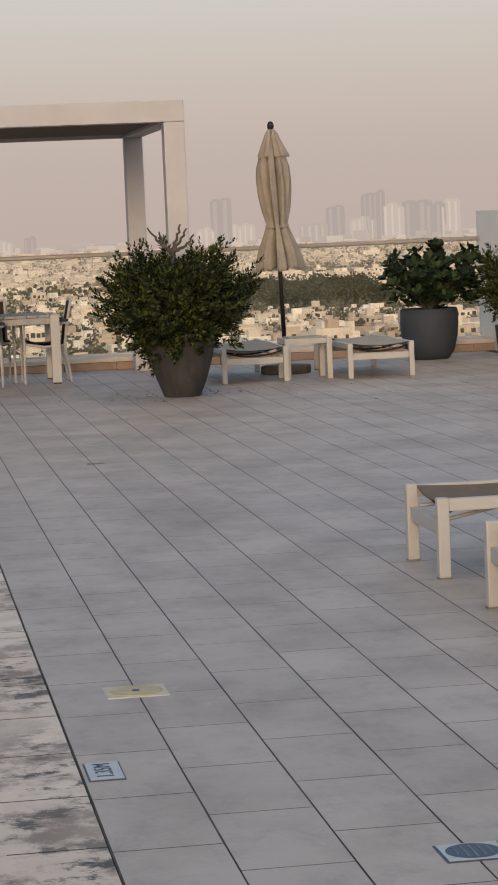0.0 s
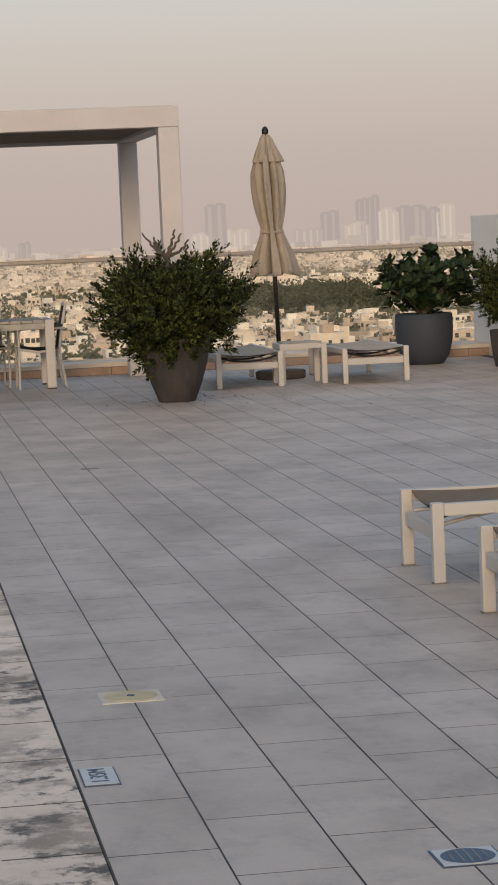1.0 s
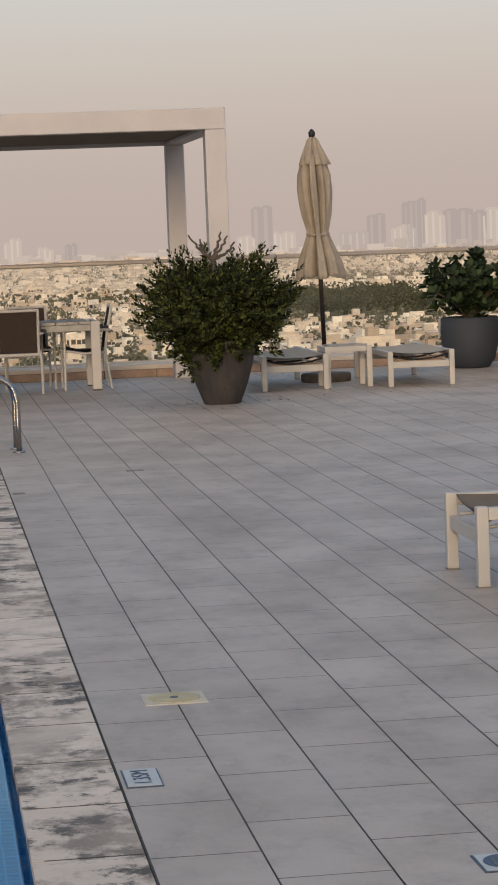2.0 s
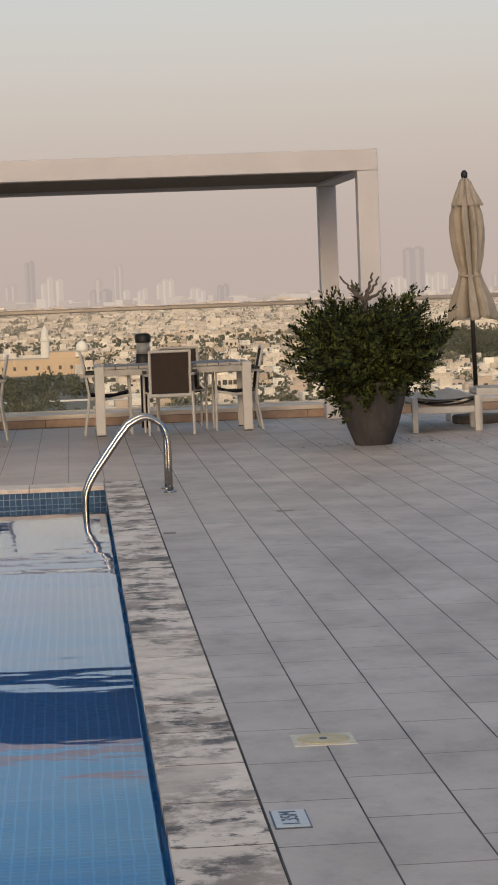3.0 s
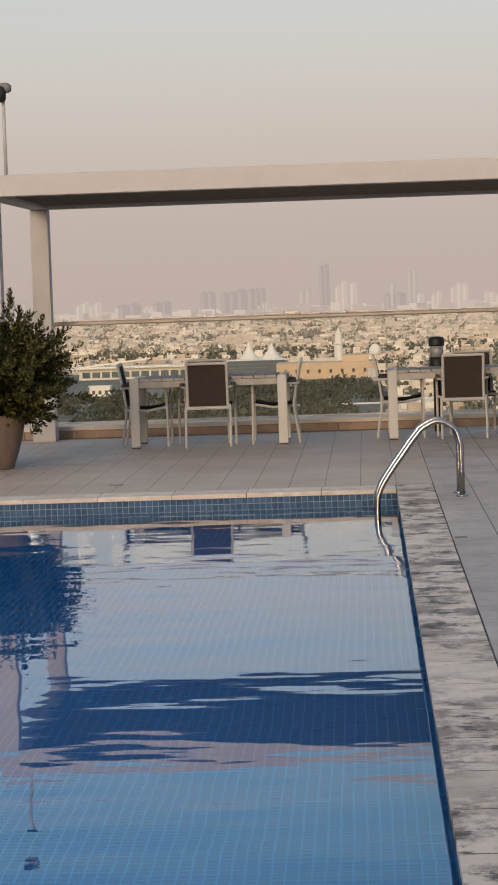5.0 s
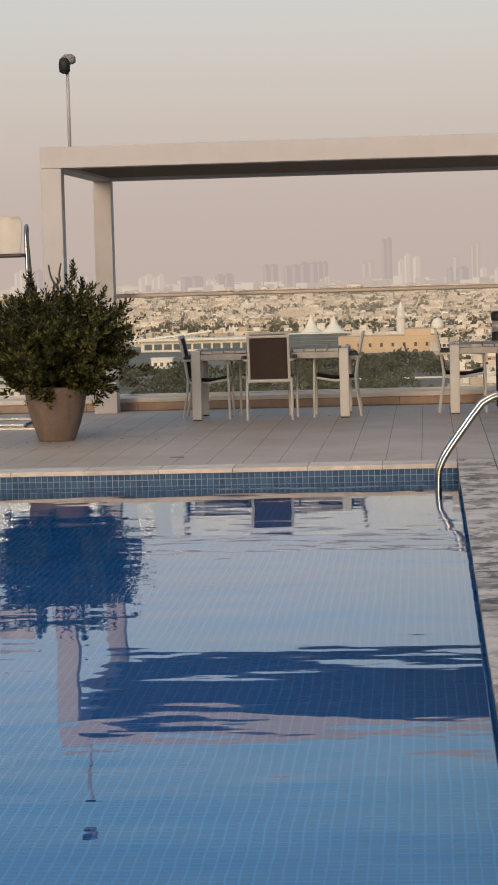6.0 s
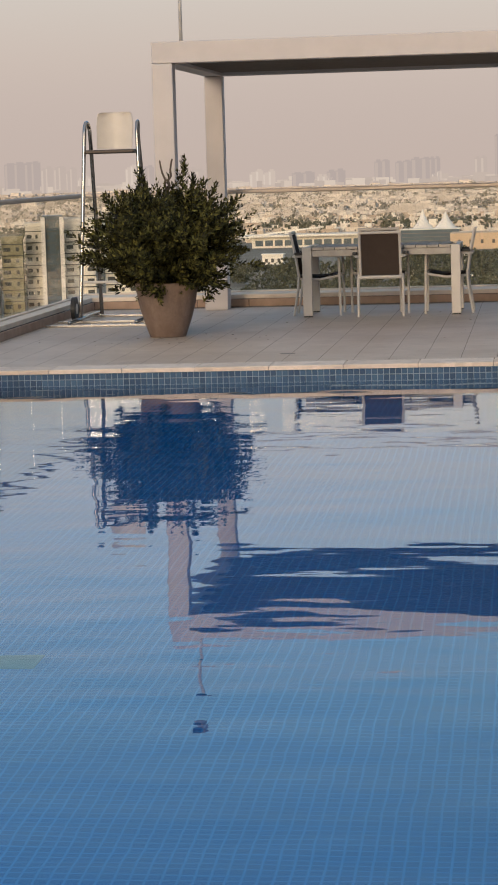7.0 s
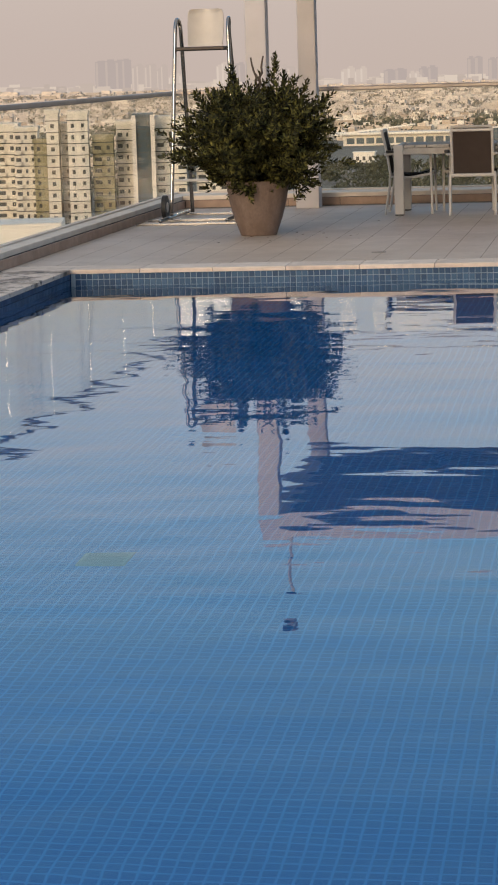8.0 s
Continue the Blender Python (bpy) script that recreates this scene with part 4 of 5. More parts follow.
for x, y, w, d in ((0.576, 15.45, 0.04, 0.05), (1.42, 16.59, 0.06, 0.04), (-2.158, 20.58, 0.06, 0.05)):
    bm = bmesh.new()
    box(bm, x - w, x + w, y - d, y + d, -0.01, 0.003, 0.001)
    g = whole("deck_plate", bm, M_CONCRETE, "small grey cover plate set in the tiles", "cover plate")

# pool fittings
grate = thing("pool_grate", "pale green plastic grate on the pool floor", "grate", (-2.17, 9.62, POOL_Z))
bm = bmesh.new()
for b in ((-0.13, 0.13, -0.13, -0.105), (-0.13, 0.13, 0.105, 0.13), (-0.13, -0.105, -0.1045, 0.1045), (0.105, 0.13, -0.1045, 0.1045)):
    box(bm, *b, 0.0, 0.022, 0.003)
part("frame", bm, M_GRATE, grate)
for i in range(7):
    bm = bmesh.new()
    box(bm, -0.104, 0.104, -0.098 + i * 0.0295, -0.080 + i * 0.0295, 0.004, 0.018)
    part("bar", bm, M_GRATE, grate)
grate.scale = (0.8, 0.8, 1.0)
skim = thing("pool_skimmer", "dark skimmer mouth in the pool wall at the waterline", "skimmer", (POOL_X1, 7.75, -0.085))
bm = bmesh.new()
box(bm, -0.003, 0.006, -0.14, 0.14, -0.045, 0.04, 0.002)
part("frame", bm, M_MOSAIC, skim)
# black plate before the frame stands for the shaded inside of the mouth
bm = bmesh.new()
box(bm, -0.006, -0.0032, -0.12, 0.12, -0.035, 0.03)
part("mouth", bm, M_BLACK, skim, "dark opening")

# a hose tap by the wall's end
tap = thing("wall_tap", "small black tap on the white wall", "tap", (WALL_X, 27.2, 0.45))
bm = bmesh.new()
tube(bm, [(0, 0, 0), (-0.10, 0, 0), (-0.13, 0, -0.03), (-0.13, 0, -0.09)], 0.014, 8)
part("spout", bm, M_BLACK, tap, "", True)
bm = bmesh.new()
tube(bm, [(-0.07, 0, 0.0), (-0.07, 0, 0.06)], 0.012, 8)
tube(bm, [(-0.11, 0, 0.06), (-0.03, 0, 0.06)], 0.009, 8)
part("handle", bm, M_BLACK, tap, "", True)

# ---- the city below ----
CITY_Z = -45.0


def ground_material():
    n = Nodes("sandy_city_ground", 0.95)
    f = n.noise(0.012, 6.0, 0.65)
    c = n.ramp(f, (0.35, (0.075, 0.072, 0.052)), (0.5, (0.17, 0.145, 0.105)), (0.7, (0.30, 0.25, 0.19)))
    n.color(n.mix(n.noise(0.08, 4.0), c, (0.20, 0.17, 0.125)))
    return n.m


M_GROUND = ground_material()
M_VILLA = city_material("villa_render", (0.48, 0.36, 0.26), (0.72, 0.58, 0.44), (0.87, 0.73, 0.58), (0.94, 0.84, 0.70), (0.56, 0.41, 0.30))
# far walls, with distance haze mixed into their colours
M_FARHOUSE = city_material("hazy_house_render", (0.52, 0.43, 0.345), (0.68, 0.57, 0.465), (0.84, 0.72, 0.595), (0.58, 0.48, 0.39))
M_WINDOW = plain("dark_window", (0.07, 0.06, 0.05), 0.3, 0.0, 0.1, 1.0, 0.0)
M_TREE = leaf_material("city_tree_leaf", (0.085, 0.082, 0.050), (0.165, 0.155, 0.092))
# street and far leaf colours, paled to hold the haze of distance
M_STREETTREE = leaf_material("hazed_street_tree_leaf", (0.15, 0.14, 0.095), (0.25, 0.225, 0.16))
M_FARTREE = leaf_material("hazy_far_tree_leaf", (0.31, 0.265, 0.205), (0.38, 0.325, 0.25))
M_HALL = plain("pale_hall_cladding", (0.84, 0.76, 0.65), 0.7, 0.0, 0.08, 0.05, 0.0)
M_SANDSTONE = plain("warm_sandstone", (0.60, 0.43, 0.28), 0.85, 0.0, 0.12, 0.06, 0.0)
M_HALLGLASS = plain("blue_grey_glazing", (0.07, 0.10, 0.12), 0.25, 0.0, 0.2, 0.05, 0.0)
# glowing haze tones; the brighter ones stand for sunlit tower faces
M_HAZE = [haze_material("haze_far", (0.50, 0.412, 0.365)), haze_material("haze_middle", (0.445, 0.37, 0.34)), haze_material("haze_half_lit", (0.575, 0.475, 0.41)), haze_band_material(), haze_material("haze_lit", (0.64, 0.54, 0.465))]

bm = bmesh.new()
vs = [bm.verts.new(c) for c in ((-4900, -4900, CITY_Z), (4900, -4900, CITY_Z), (4900, 4990, CITY_Z), (-4900, 4990, CITY_Z))]
bm.faces.new(vs)
ground = whole("ground", bm, M_GROUND, "sandy hazy city ground reaching to the horizon", "ground", "structure")


def add_boxes(v, f, cx, cy, z0, sx, sy, sz, turn):
    c, s = math.cos(turn), math.sin(turn)
    n = len(v)
    for z in (z0, z0 + sz):
        for a, b in ((-1, -1), (1, -1), (1, 1), (-1, 1)):
            x, y = a * sx / 2, b * sy / 2
            v.append((cx + x * c - y * s, cy + x * s + y * c, z))
    f += [(n + 4, n + 5, n + 6, n + 7), (n, n + 1, n + 5, n + 4), (n + 1, n + 2, n + 6, n + 5), (n + 2, n + 3, n + 7, n + 6), (n + 3, n, n + 4, n + 7)]


def clear_of(x, y):
    """Open ground kept free of houses: the park, the halls and the towers' plots."""
    if y < 1225 and -0.145 * y < x < 0.010 * y:
        return True
    if 1225 <= y < 1480 and -0.13 * y < x < 0.006 * y:
        return True
    if abs(x - 0.185 * y) < 0.035 * y and 1150 < y < 1500:
        return True
    return x < -0.165 * y and y < 950


def settlement(name, label, near, far, step, detail, seed):
    rnd = random.Random(seed)
    v, f, wv, wf = [], [], [], []
    y = near
    while y < far:
        width = 0.31 * y + 60
        x = -width
        while x < width:
            px, py = x + rnd.uniform(-0.3, 0.3) * step, y + rnd.uniform(-0.3, 0.3) * step
            x += step
            if clear_of(px, py) or rnd.random() < 0.30 or noise.noise(Vector((px * 0.004, py * 0.004, 2.0))) > 0.26:
                continue
            turn = 0.25 * noise.noise(Vector((px * 0.002, py * 0.002, 0))) + rnd.choice((0, 0, 0, 0.3))
            w, d, h = step * rnd.uniform(0.5, 0.95), step * rnd.uniform(0.35, 0.6), rnd.uniform(3.6, 6.8) * (1.0 if rnd.random() < 0.94 else 1.7)
            add_boxes(v, f, px, py, CITY_Z, w, d, h, turn)
            c, s = math.cos(turn), math.sin(turn)
            if detail:
                ox, oy = rnd.uniform(-0.25, 0.25) * w, rnd.uniform(-0.3, 0.2) * d
                add_boxes(v, f, px + ox, py + oy, CITY_Z + h - 0.2, w * rnd.uniform(0.25, 0.5), d * 0.45, rnd.uniform(2.0, 3.2), turn)
                if rnd.random() < 0.7:
                    k = rnd.choice((-1, 1)) * w * 0.55
                    add_boxes(v, f, px + k * c, py + k * s - 2, CITY_Z, w * 0.5, d * 0.7, h * rnd.uniform(0.4, 0.75), turn)
                if rnd.random() < 0.5:
                    add_boxes(v, f, px - s * (-d * 0.8), py - d * 0.95, CITY_Z, w * 1.4, 0.4, 2.2, turn)
            if detail > 1:
                for fl in range(int(h // 3)):
                    m = rnd.randint(3, 5)
                    for i in range(m):
                        k = (i + 0.5) / m - 0.5
                        a, b = k * w * 0.9, -d / 2 - 0.02
                        add_boxes(wv, wf, px + a * c - b * s, py + a * s + b * c, CITY_Z + fl * 3.2 + 0.9, rnd.uniform(0.9, 2.0), 0.25, rnd.uniform(1.0, 1.9), turn)
        y += step
    # rows farther off take the render with haze in its colour
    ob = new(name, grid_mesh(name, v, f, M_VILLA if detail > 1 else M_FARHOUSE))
    tagged(ob, label, "houses", "", "stuff")
    if wv:
        o2 = new("window", grid_mesh("window", wv, wf, M_WINDOW))
        o2.parent = ob
    return ob


settlement("villas", "dense cream and white flat-roofed villas in warm light", 780, 1900, 15, 2, 5)
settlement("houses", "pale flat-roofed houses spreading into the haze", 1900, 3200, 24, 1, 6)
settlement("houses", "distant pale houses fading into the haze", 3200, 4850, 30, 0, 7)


def trees(name, label, near, far, seed, count, park, grove=False):
    """City trees as clumps of small leaf cards."""
    rnd = random.Random(seed)
    v, f = [], []
    made = 0
    while made < count:
        y = math.sqrt(rnd.uniform(near ** 2, far ** 2))
        x = rnd.uniform(-0.31, 0.31) * y
        if grove:
            if abs(x - 0.176 * y) > 0.030 * y or noise.noise(Vector((x * 0.02, y * 0.01, 8.0))) < -0.18:
                continue
        elif park:
            if not clear_of(x, y) or (y > 1190 and x < 0.06 * y) or noise.noise(Vector((x * 0.012, y * 0.012, 5.0))) < 0.0:
                continue
        elif clear_of(x, y) or noise.noise(Vector((x * 0.004, y * 0.004, 2.0))) < rnd.uniform(-0.5, 0.45):
            continue
        made += 1
        r = rnd.uniform(4.0, 7.5) if grove else rnd.uniform(1.6, 3.6) if park else rnd.uniform(2.2, 4.6)
        cz = CITY_Z + r * (1.1 if park else 1.5)
        for k in range(110 if grove else 34 if y < 1500 else 14 if y < 2200 else 8):
            d = Vector((rnd.gauss(0, 1), rnd.gauss(0, 1), rnd.gauss(0, 0.8))).normalized() * r * rnd.uniform(0.45, 1.0)
            p = Vector((x, y, cz)) + d
            s = r * (rnd.uniform(0.07, 0.14) if grove else rnd.uniform(0.16, 0.30) if y < 1500 else rnd.uniform(0.25, 0.45))
            a = Vector((rnd.gauss(0, 1), rnd.gauss(0, 1), rnd.gauss(0, 1))).normalized()
            b = a.orthogonal().normalized() * s
            c = a.cross(b).normalized() * s
            i = len(v)
            v += [p - b, p - c * 0.8, p + b, p + c * 0.9, p + a * s * 0.8]
            f += [(i, i + 1, i + 4), (i + 1, i + 2, i + 4), (i + 2, i + 3, i + 4), (i + 3, i, i + 4)]
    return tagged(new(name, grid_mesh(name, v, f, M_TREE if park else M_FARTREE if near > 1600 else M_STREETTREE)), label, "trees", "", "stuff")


trees("park_trees", "dusty green park trees below the terrace", 800, 1500, 31, 950, True)
trees("grove_trees", "dense dark green grove between the villas", 1210, 1480, 33, 330, True, True)
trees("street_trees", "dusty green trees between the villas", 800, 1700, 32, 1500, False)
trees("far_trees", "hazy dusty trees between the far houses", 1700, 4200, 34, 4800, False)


def slab_thing(name, label, category, x, y, z, sx, sy, sz, material, turn=0.0):
    o = thing(name, label, category, (x, y, z), turn)
    bm = bmesh.new()
    box(bm, -sx / 2, sx / 2, -sy / 2, sy / 2, 0, sz)
    part("wall", bm, material, o)
    return o


# long exhibition hall with a pale overhanging roof
hall = slab_thing("exhibition_hall", "long low hall with pale sweeping roof and dark glazing", "hall", -125, 1385, CITY_Z, 76, 16, 6.2, M_HALL)
bm = bmesh.new()
box(bm, -44, 42, -12, 10, 6.2, 7.4)
part("roof", bm, M_HALL, hall, "flat pale roof slab")
bm = bmesh.new()
box(bm, -40, 4, -8, -4, 10.6, 11.4, 0, Matrix.Rotation(radians(-6), 4, "Y"))
part("canopy", bm, M_HALL, hall, "raised white canopy")
for i in range(13):
    bm = bmesh.new()
    box(bm, -36 + i * 5.6, -31.6 + i * 5.6, -8.4, -8.01, 1.2, 4.4)
    part("window", bm, M_HALLGLASS, hall)
wing = slab_thing("office_wing", "low blue-grey glazed building beside the hall", "building", -62, 1390, CITY_Z, 33, 14, 8.0, M_HALLGLASS)
bm = bmesh.new()
box(bm, -17, 17, -7.5, 7.5, 8.0, 8.5)
part("roof", bm, M_HALL, wing, "thin pale roof edge")
for i in range(3):
    bm = bmesh.new()
    box(bm, -16.4, 16.4, -7.2, -7.02, 1.8 + i * 2.1, 2.0 + i * 2.1)
    part("floor_band", bm, M_CONCRETE, wing)
for x, r, h in ((-68.6, 6.2, 18.6), (-55.2, 7.4, 17.0)):
    bm = bmesh.new()
    lathe(bm, [(r, 0), (r, h * 0.40), (r * 0.62, h * 0.54), (r * 0.32, h * 0.72), (r * 0.12, h * 0.90), (0.15, h)], 14, (x, 1440))
    for v in bm.verts:
        v.co.z += CITY_Z
    whole("tent_roof", bm, M_TENT, "white peaked tent roof in the park", "tent", "", "peaked tents", True)
mosque = slab_thing("mosque", "sandstone mosque with a slender white minaret and dome", "mosque", -20, 1300, CITY_Z, 54, 30, 8.5, M_SANDSTONE)
bm = bmesh.new()
box(bm, 8, 22, -12, 12, 8.5, 12.0)
part("upper_storey", bm, M_SANDSTONE, mosque)
for i in range(8):
    bm = bmesh.new()
    box(bm, -23 + i * 6, -21.6 + i * 6, -15.25, -15.01, 3.0, 5.0)
    part("window", bm, M_WINDOW, mosque)
bm = bmesh.new()
lathe(bm, [(2.9, 0), (2.6, 14.0), (3.1, 14.4), (3.1, 15.4), (2.1, 15.8), (2.0, 20.0), (0.3, 24.0)], 12, (4.5, 150))
part("minaret", bm, M_TENT, mosque, "slender white minaret")
bm = bmesh.new()
lathe(bm, [(3.6, 8.5), (3.7, 10.5), (3.2, 12.6), (2.0, 14.1), (0.2, 15)], 18, (26, 110))
part("dome", bm, M_HALL, mosque, "white dome", True)
bm = bmesh.new()
box(bm, -55, 12, 985, 990, CITY_Z + 0.05, CITY_Z + 0.5)
whole("park_wall", bm, M_HALL, "long low white wall along the park road", "wall")


# a few single houses between the park trees
for px, py, sx, sz in ((-126, 1150, 10, 4.5), (17, 876, 9, 4.5), (24, 893, 10, 5), (36, 905, 12, 6), (-33, 1120, 8, 4)):
    house = slab_thing("park_house", "small pale flat-roofed house among the park trees", "house", px, py, CITY_Z, sx, 8, sz, M_HALL)
    bm = bmesh.new()
    box(bm, -sx / 2 - 0.4, sx / 2 + 0.4, -4.4, 4.4, sz, sz + 0.5)
    part("roof", bm, M_HALL, house)
    for k in range(3):
        bm = bmesh.new()
        box(bm, (k - 1) * sx * 0.3 - 0.7, (k - 1) * sx * 0.3 + 0.7, -4.15, -4.01, 1.0, 2.8)
        part("window", bm, M_WINDOW, house)


# apartment towers near the terrace
def apartment_tower(x, y, w, d, h, turn, label, material, cols, balcony):
    """A block with dark shadow-gap strips and windows on the faces towards the terrace."""
    o = thing("apartment_tower", label, "apartment tower", (x, y, CITY_Z), turn, "apartment towers")
    bm = bmesh.new()
    box(bm, -w / 2, w / 2, -d / 2, d / 2, 0, h)
    part("wall", bm, material, o)
    bm = bmesh.new()
    box(bm, -w / 2 - 0.3, w / 2 + 0.3, -d / 2 - 0.3, d / 2 + 0.3, h, h + 1.0)
    part("roof", bm, material, o)
    n = int(h // 3.3)
    for k in range(n):
        z = k * 3.3
        # dark strip in place of the shadow gap at each floor
        bm = bmesh.new()
        box(bm, -w / 2 - 0.15, w / 2 + 0.15, -d / 2 - 0.18, -d / 2 - 0.005, z + 2.95, z + 3.2)
        part("floor_band", bm, M_PANE_SHADOW, o)
        for i in range(cols):
            cx = (i + 0.5) / cols * w - w / 2
            ww = w / cols * (0.66 if balcony and i % 2 == 0 else 0.30)
            bm = bmesh.new()
            box(bm, cx - ww / 2, cx + ww / 2, -d / 2 - 0.08, -d / 2 + 0.3, z + 1.0, z + 2.15)
            part("window", bm, M_PANE_SHADOW, o)
            if balcony and i % 2 == 0:
                bm = bmesh.new()
                box(bm, cx - ww * 0.6, cx + ww * 0.6, -d / 2 - 1.5, -d / 2 - 0.19, z, z + 1.05)
                part("balcony", bm, material, o)
    if material == M_HALLGLASS:
        for sx in (-1, 1):
            bm = bmesh.new()
            box(bm, sx * w / 2 - 0.6, sx * w / 2 + 0.6, -d / 2 - 1.4, -d / 2 - 0.2, 0, h + 0.6)
            part("fin", bm, M_TENT, o, "tall white vertical fin")
    return o


M_CREAM = plain("cream_tower_render", (0.74, 0.67, 0.56), 0.85, 0.0, 0.1, 0.08, 0.0)
M_GREYTOWER = plain("grey_tower_render", (0.34, 0.33, 0.31), 0.85, 0.0, 0.1, 0.08, 0.0)
M_PANE_SHADOW = plain("dark_window_and_shadow_gap", (0.05, 0.05, 0.045), 0.3, 0.0, 0.1, 1.0, 0.0)
M_OLIVE = plain("olive_tower_render", (0.30, 0.26, 0.15), 0.85, 0.0, 0.15, 0.08, 0.0)
for x, y, w, d, h, label, material, cols, balcony in (
        (-158.5, 690, 5.8, 12, 34.5, "cream apartment tower with dark square windows", M_CREAM, 2, False),
        (-166.2, 691, 3.5, 12, 35.0, "narrow cream apartment bay with dark windows", M_CREAM, 1, False),
        (-163.0, 696, 3.6, 12, 31.0, "grey recessed stair bay between cream towers", M_GREYTOWER, 1, False),
        (-171.2, 700, 5.6, 14, 26.5, "olive brown apartment block", M_OLIVE, 2, False),
        (-177.6, 705, 6.8, 14, 30.0, "pale apartment block with balconies", M_CREAM, 3, True),
        (-189.0, 712, 14.0, 16, 31.0, "pale apartment block with balconies", M_CREAM, 4, True),
        (-152.6, 696, 6.0, 14, 27.5, "olive apartment block with balconies", M_OLIVE, 2, True),
        (-147.4, 706, 6.4, 14, 31.0, "pale apartment block with balconies", M_CREAM, 3, True),
        (-141.4, 700, 5.4, 14, 33.0, "glazed stair tower between tall white fins", M_HALLGLASS, 2, False),
        (-134.6, 706, 8.8, 14, 32.0, "pale apartment block with balconies", M_CREAM, 3, True),
        (-124.0, 716, 10.0, 14, 30.0, "pale apartment block with balconies", M_CREAM, 3, True)):
    apartment_tower(x, y, w, d, h, 11, label, material, cols, balcony)
for px, py, sx, sz in ((-154, 600, 22, 9.5), (-139, 610, 12, 5)):
    slab_thing("low_block", "low sand-coloured building below the towers", "building", px, py, CITY_Z, sx, 24, sz, M_HALL, 11)

# the far skyline, a backdrop with haze put into its glow
SKY_Y = 4700.0
CLUSTERS = (
    # azimuth in degrees, width and top above eye level in metres, tone
    ((-12.15, 38, 18, 1), (-11.75, 26, 19, 1), (-11.42, 18, 8, 0), (-11.12, 18, 9, 0), (-10.85, 16, 6, 0), (-10.5, 30, -12, 2), (-9.38, 30, 8, 2), (-9.05, 18, 4, 1), (-8.0, 40, -2, 0), (-7.4, 26, -14, 2)),
    ((-6.52, 24, -9, 2), (-6.22, 21, -10, 2), (-5.42, 42, -15, 1), (-4.90, 30, -22, 2), (-4.65, 34, -13, 1), (-3.57, 28, 4, 1), (-3.07, 30, 2, 1), (-2.65, 38, 6, 1), (-2.34, 20, 6, 1), (-2.3, 18, -20, 2)),
    ((-1.27, 24, 5, 0), (-0.82, 19, 48, 1), (-0.43, 24, 16, 2), (-0.14, 15, 12, 2), (0.79, 14, 11, 0), (0.83, 42, -11, 1), (1.25, 19, 36, 0), (1.42, 14, -13, 2), (1.80, 20, -11, 2), (2.34, 34, 5, 2), (3.1, 30, -14, 2), (3.7, 22, -10, 1)),
    ((8.2, 38, 49, 1), (7.85, 38, -6, 2), (8.7, 44, -2, 2), (10.88, 32, 27, 1), (10.35, 54, -6, 0), (11.64, 20, 48, 1), (11.52, 46, 5, 2), (11.89, 22, 52, 1), (12.22, 42, 28, 2), (12.8, 54, 30, 1), (13.55, 38, 30, 2), (13.2, 40, 24, 1)),
)
EYE_Z = 1.6
for cluster in CLUSTERS:
    for az, w, topz, tone in cluster:
        x = SKY_Y * math.tan(radians(az - 0.08))
        tower = thing("skyline_tower", "pale tower dissolving in the distant haze", "tower", (x, SKY_Y, CITY_Z), 0, "skyline towers")
        k = 1 if w < 16 else 2 if w < 28 or tone == 1 else 3 if w < 44 else 4
        cutr = random.Random(int(az * 100) + 900)
        for i in range(k):
            a, b = -w / 2 + i * w / k, -w / 2 + (i + 0.985) * w / k
            high = EYE_Z + topz - CITY_Z - (0 if i == k // 2 else cutr.uniform(0, 0.05 if tone == 1 else 0.18) * (topz + 45))
            bm = bmesh.new()
            box(bm, a, b, -15, 15, 0, high)
            box(bm, a + (b - a) * 0.25, b - (b - a) * 0.25, -12, 12, high + 0.01, high + cutr.uniform(1.5, 4))
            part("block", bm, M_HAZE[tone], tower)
            # sun on the face, put in as a paler glowing strip
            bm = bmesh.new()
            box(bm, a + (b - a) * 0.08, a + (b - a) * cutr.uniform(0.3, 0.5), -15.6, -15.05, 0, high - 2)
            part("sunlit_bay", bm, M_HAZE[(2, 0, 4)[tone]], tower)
rnd = random.Random(77)
v, f = [], []
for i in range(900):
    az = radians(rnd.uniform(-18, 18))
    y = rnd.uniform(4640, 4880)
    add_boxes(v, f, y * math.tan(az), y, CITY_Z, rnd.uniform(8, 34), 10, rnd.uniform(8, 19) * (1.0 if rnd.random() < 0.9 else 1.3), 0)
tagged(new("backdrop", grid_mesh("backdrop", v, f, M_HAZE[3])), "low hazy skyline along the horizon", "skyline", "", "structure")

# ---- small pieces of floors, kerbs and pool, last ----
# deck tiles: the ones that the camera passes nearest as pieces, the rest joined
tile_mesh = slab_mesh("deck_tile", PITCH_X - 0.0054, PITCH_Y - 0.0065, 0.02, M_TILE, 0.0006)
rest = []
singles = 0
rnd = random.Random(11)


def tile_spots(x0, x1, y0, y1, shift):
    nx, ny = int((x1 - x0) / PITCH_X) + 1, int((y1 - y0) / PITCH_Y) + 2
    for i in range(nx):
        off = shift * (i % 2) + 0.03 * i
        for j in range(ny):
            x, y = (x0 if x0 > 0 else x1 - nx * PITCH_X) + (i + 0.5) * PITCH_X, y0 + (j + 0.5 - 1 + off) * PITCH_Y
            if x + PITCH_X / 2 < x1 + 0.05 and x - PITCH_X / 2 > x0 - 0.3 and y - PITCH_Y / 2 > y0 - PITCH_Y and y + PITCH_Y / 2 < y1 + 0.01:
                yield x, y


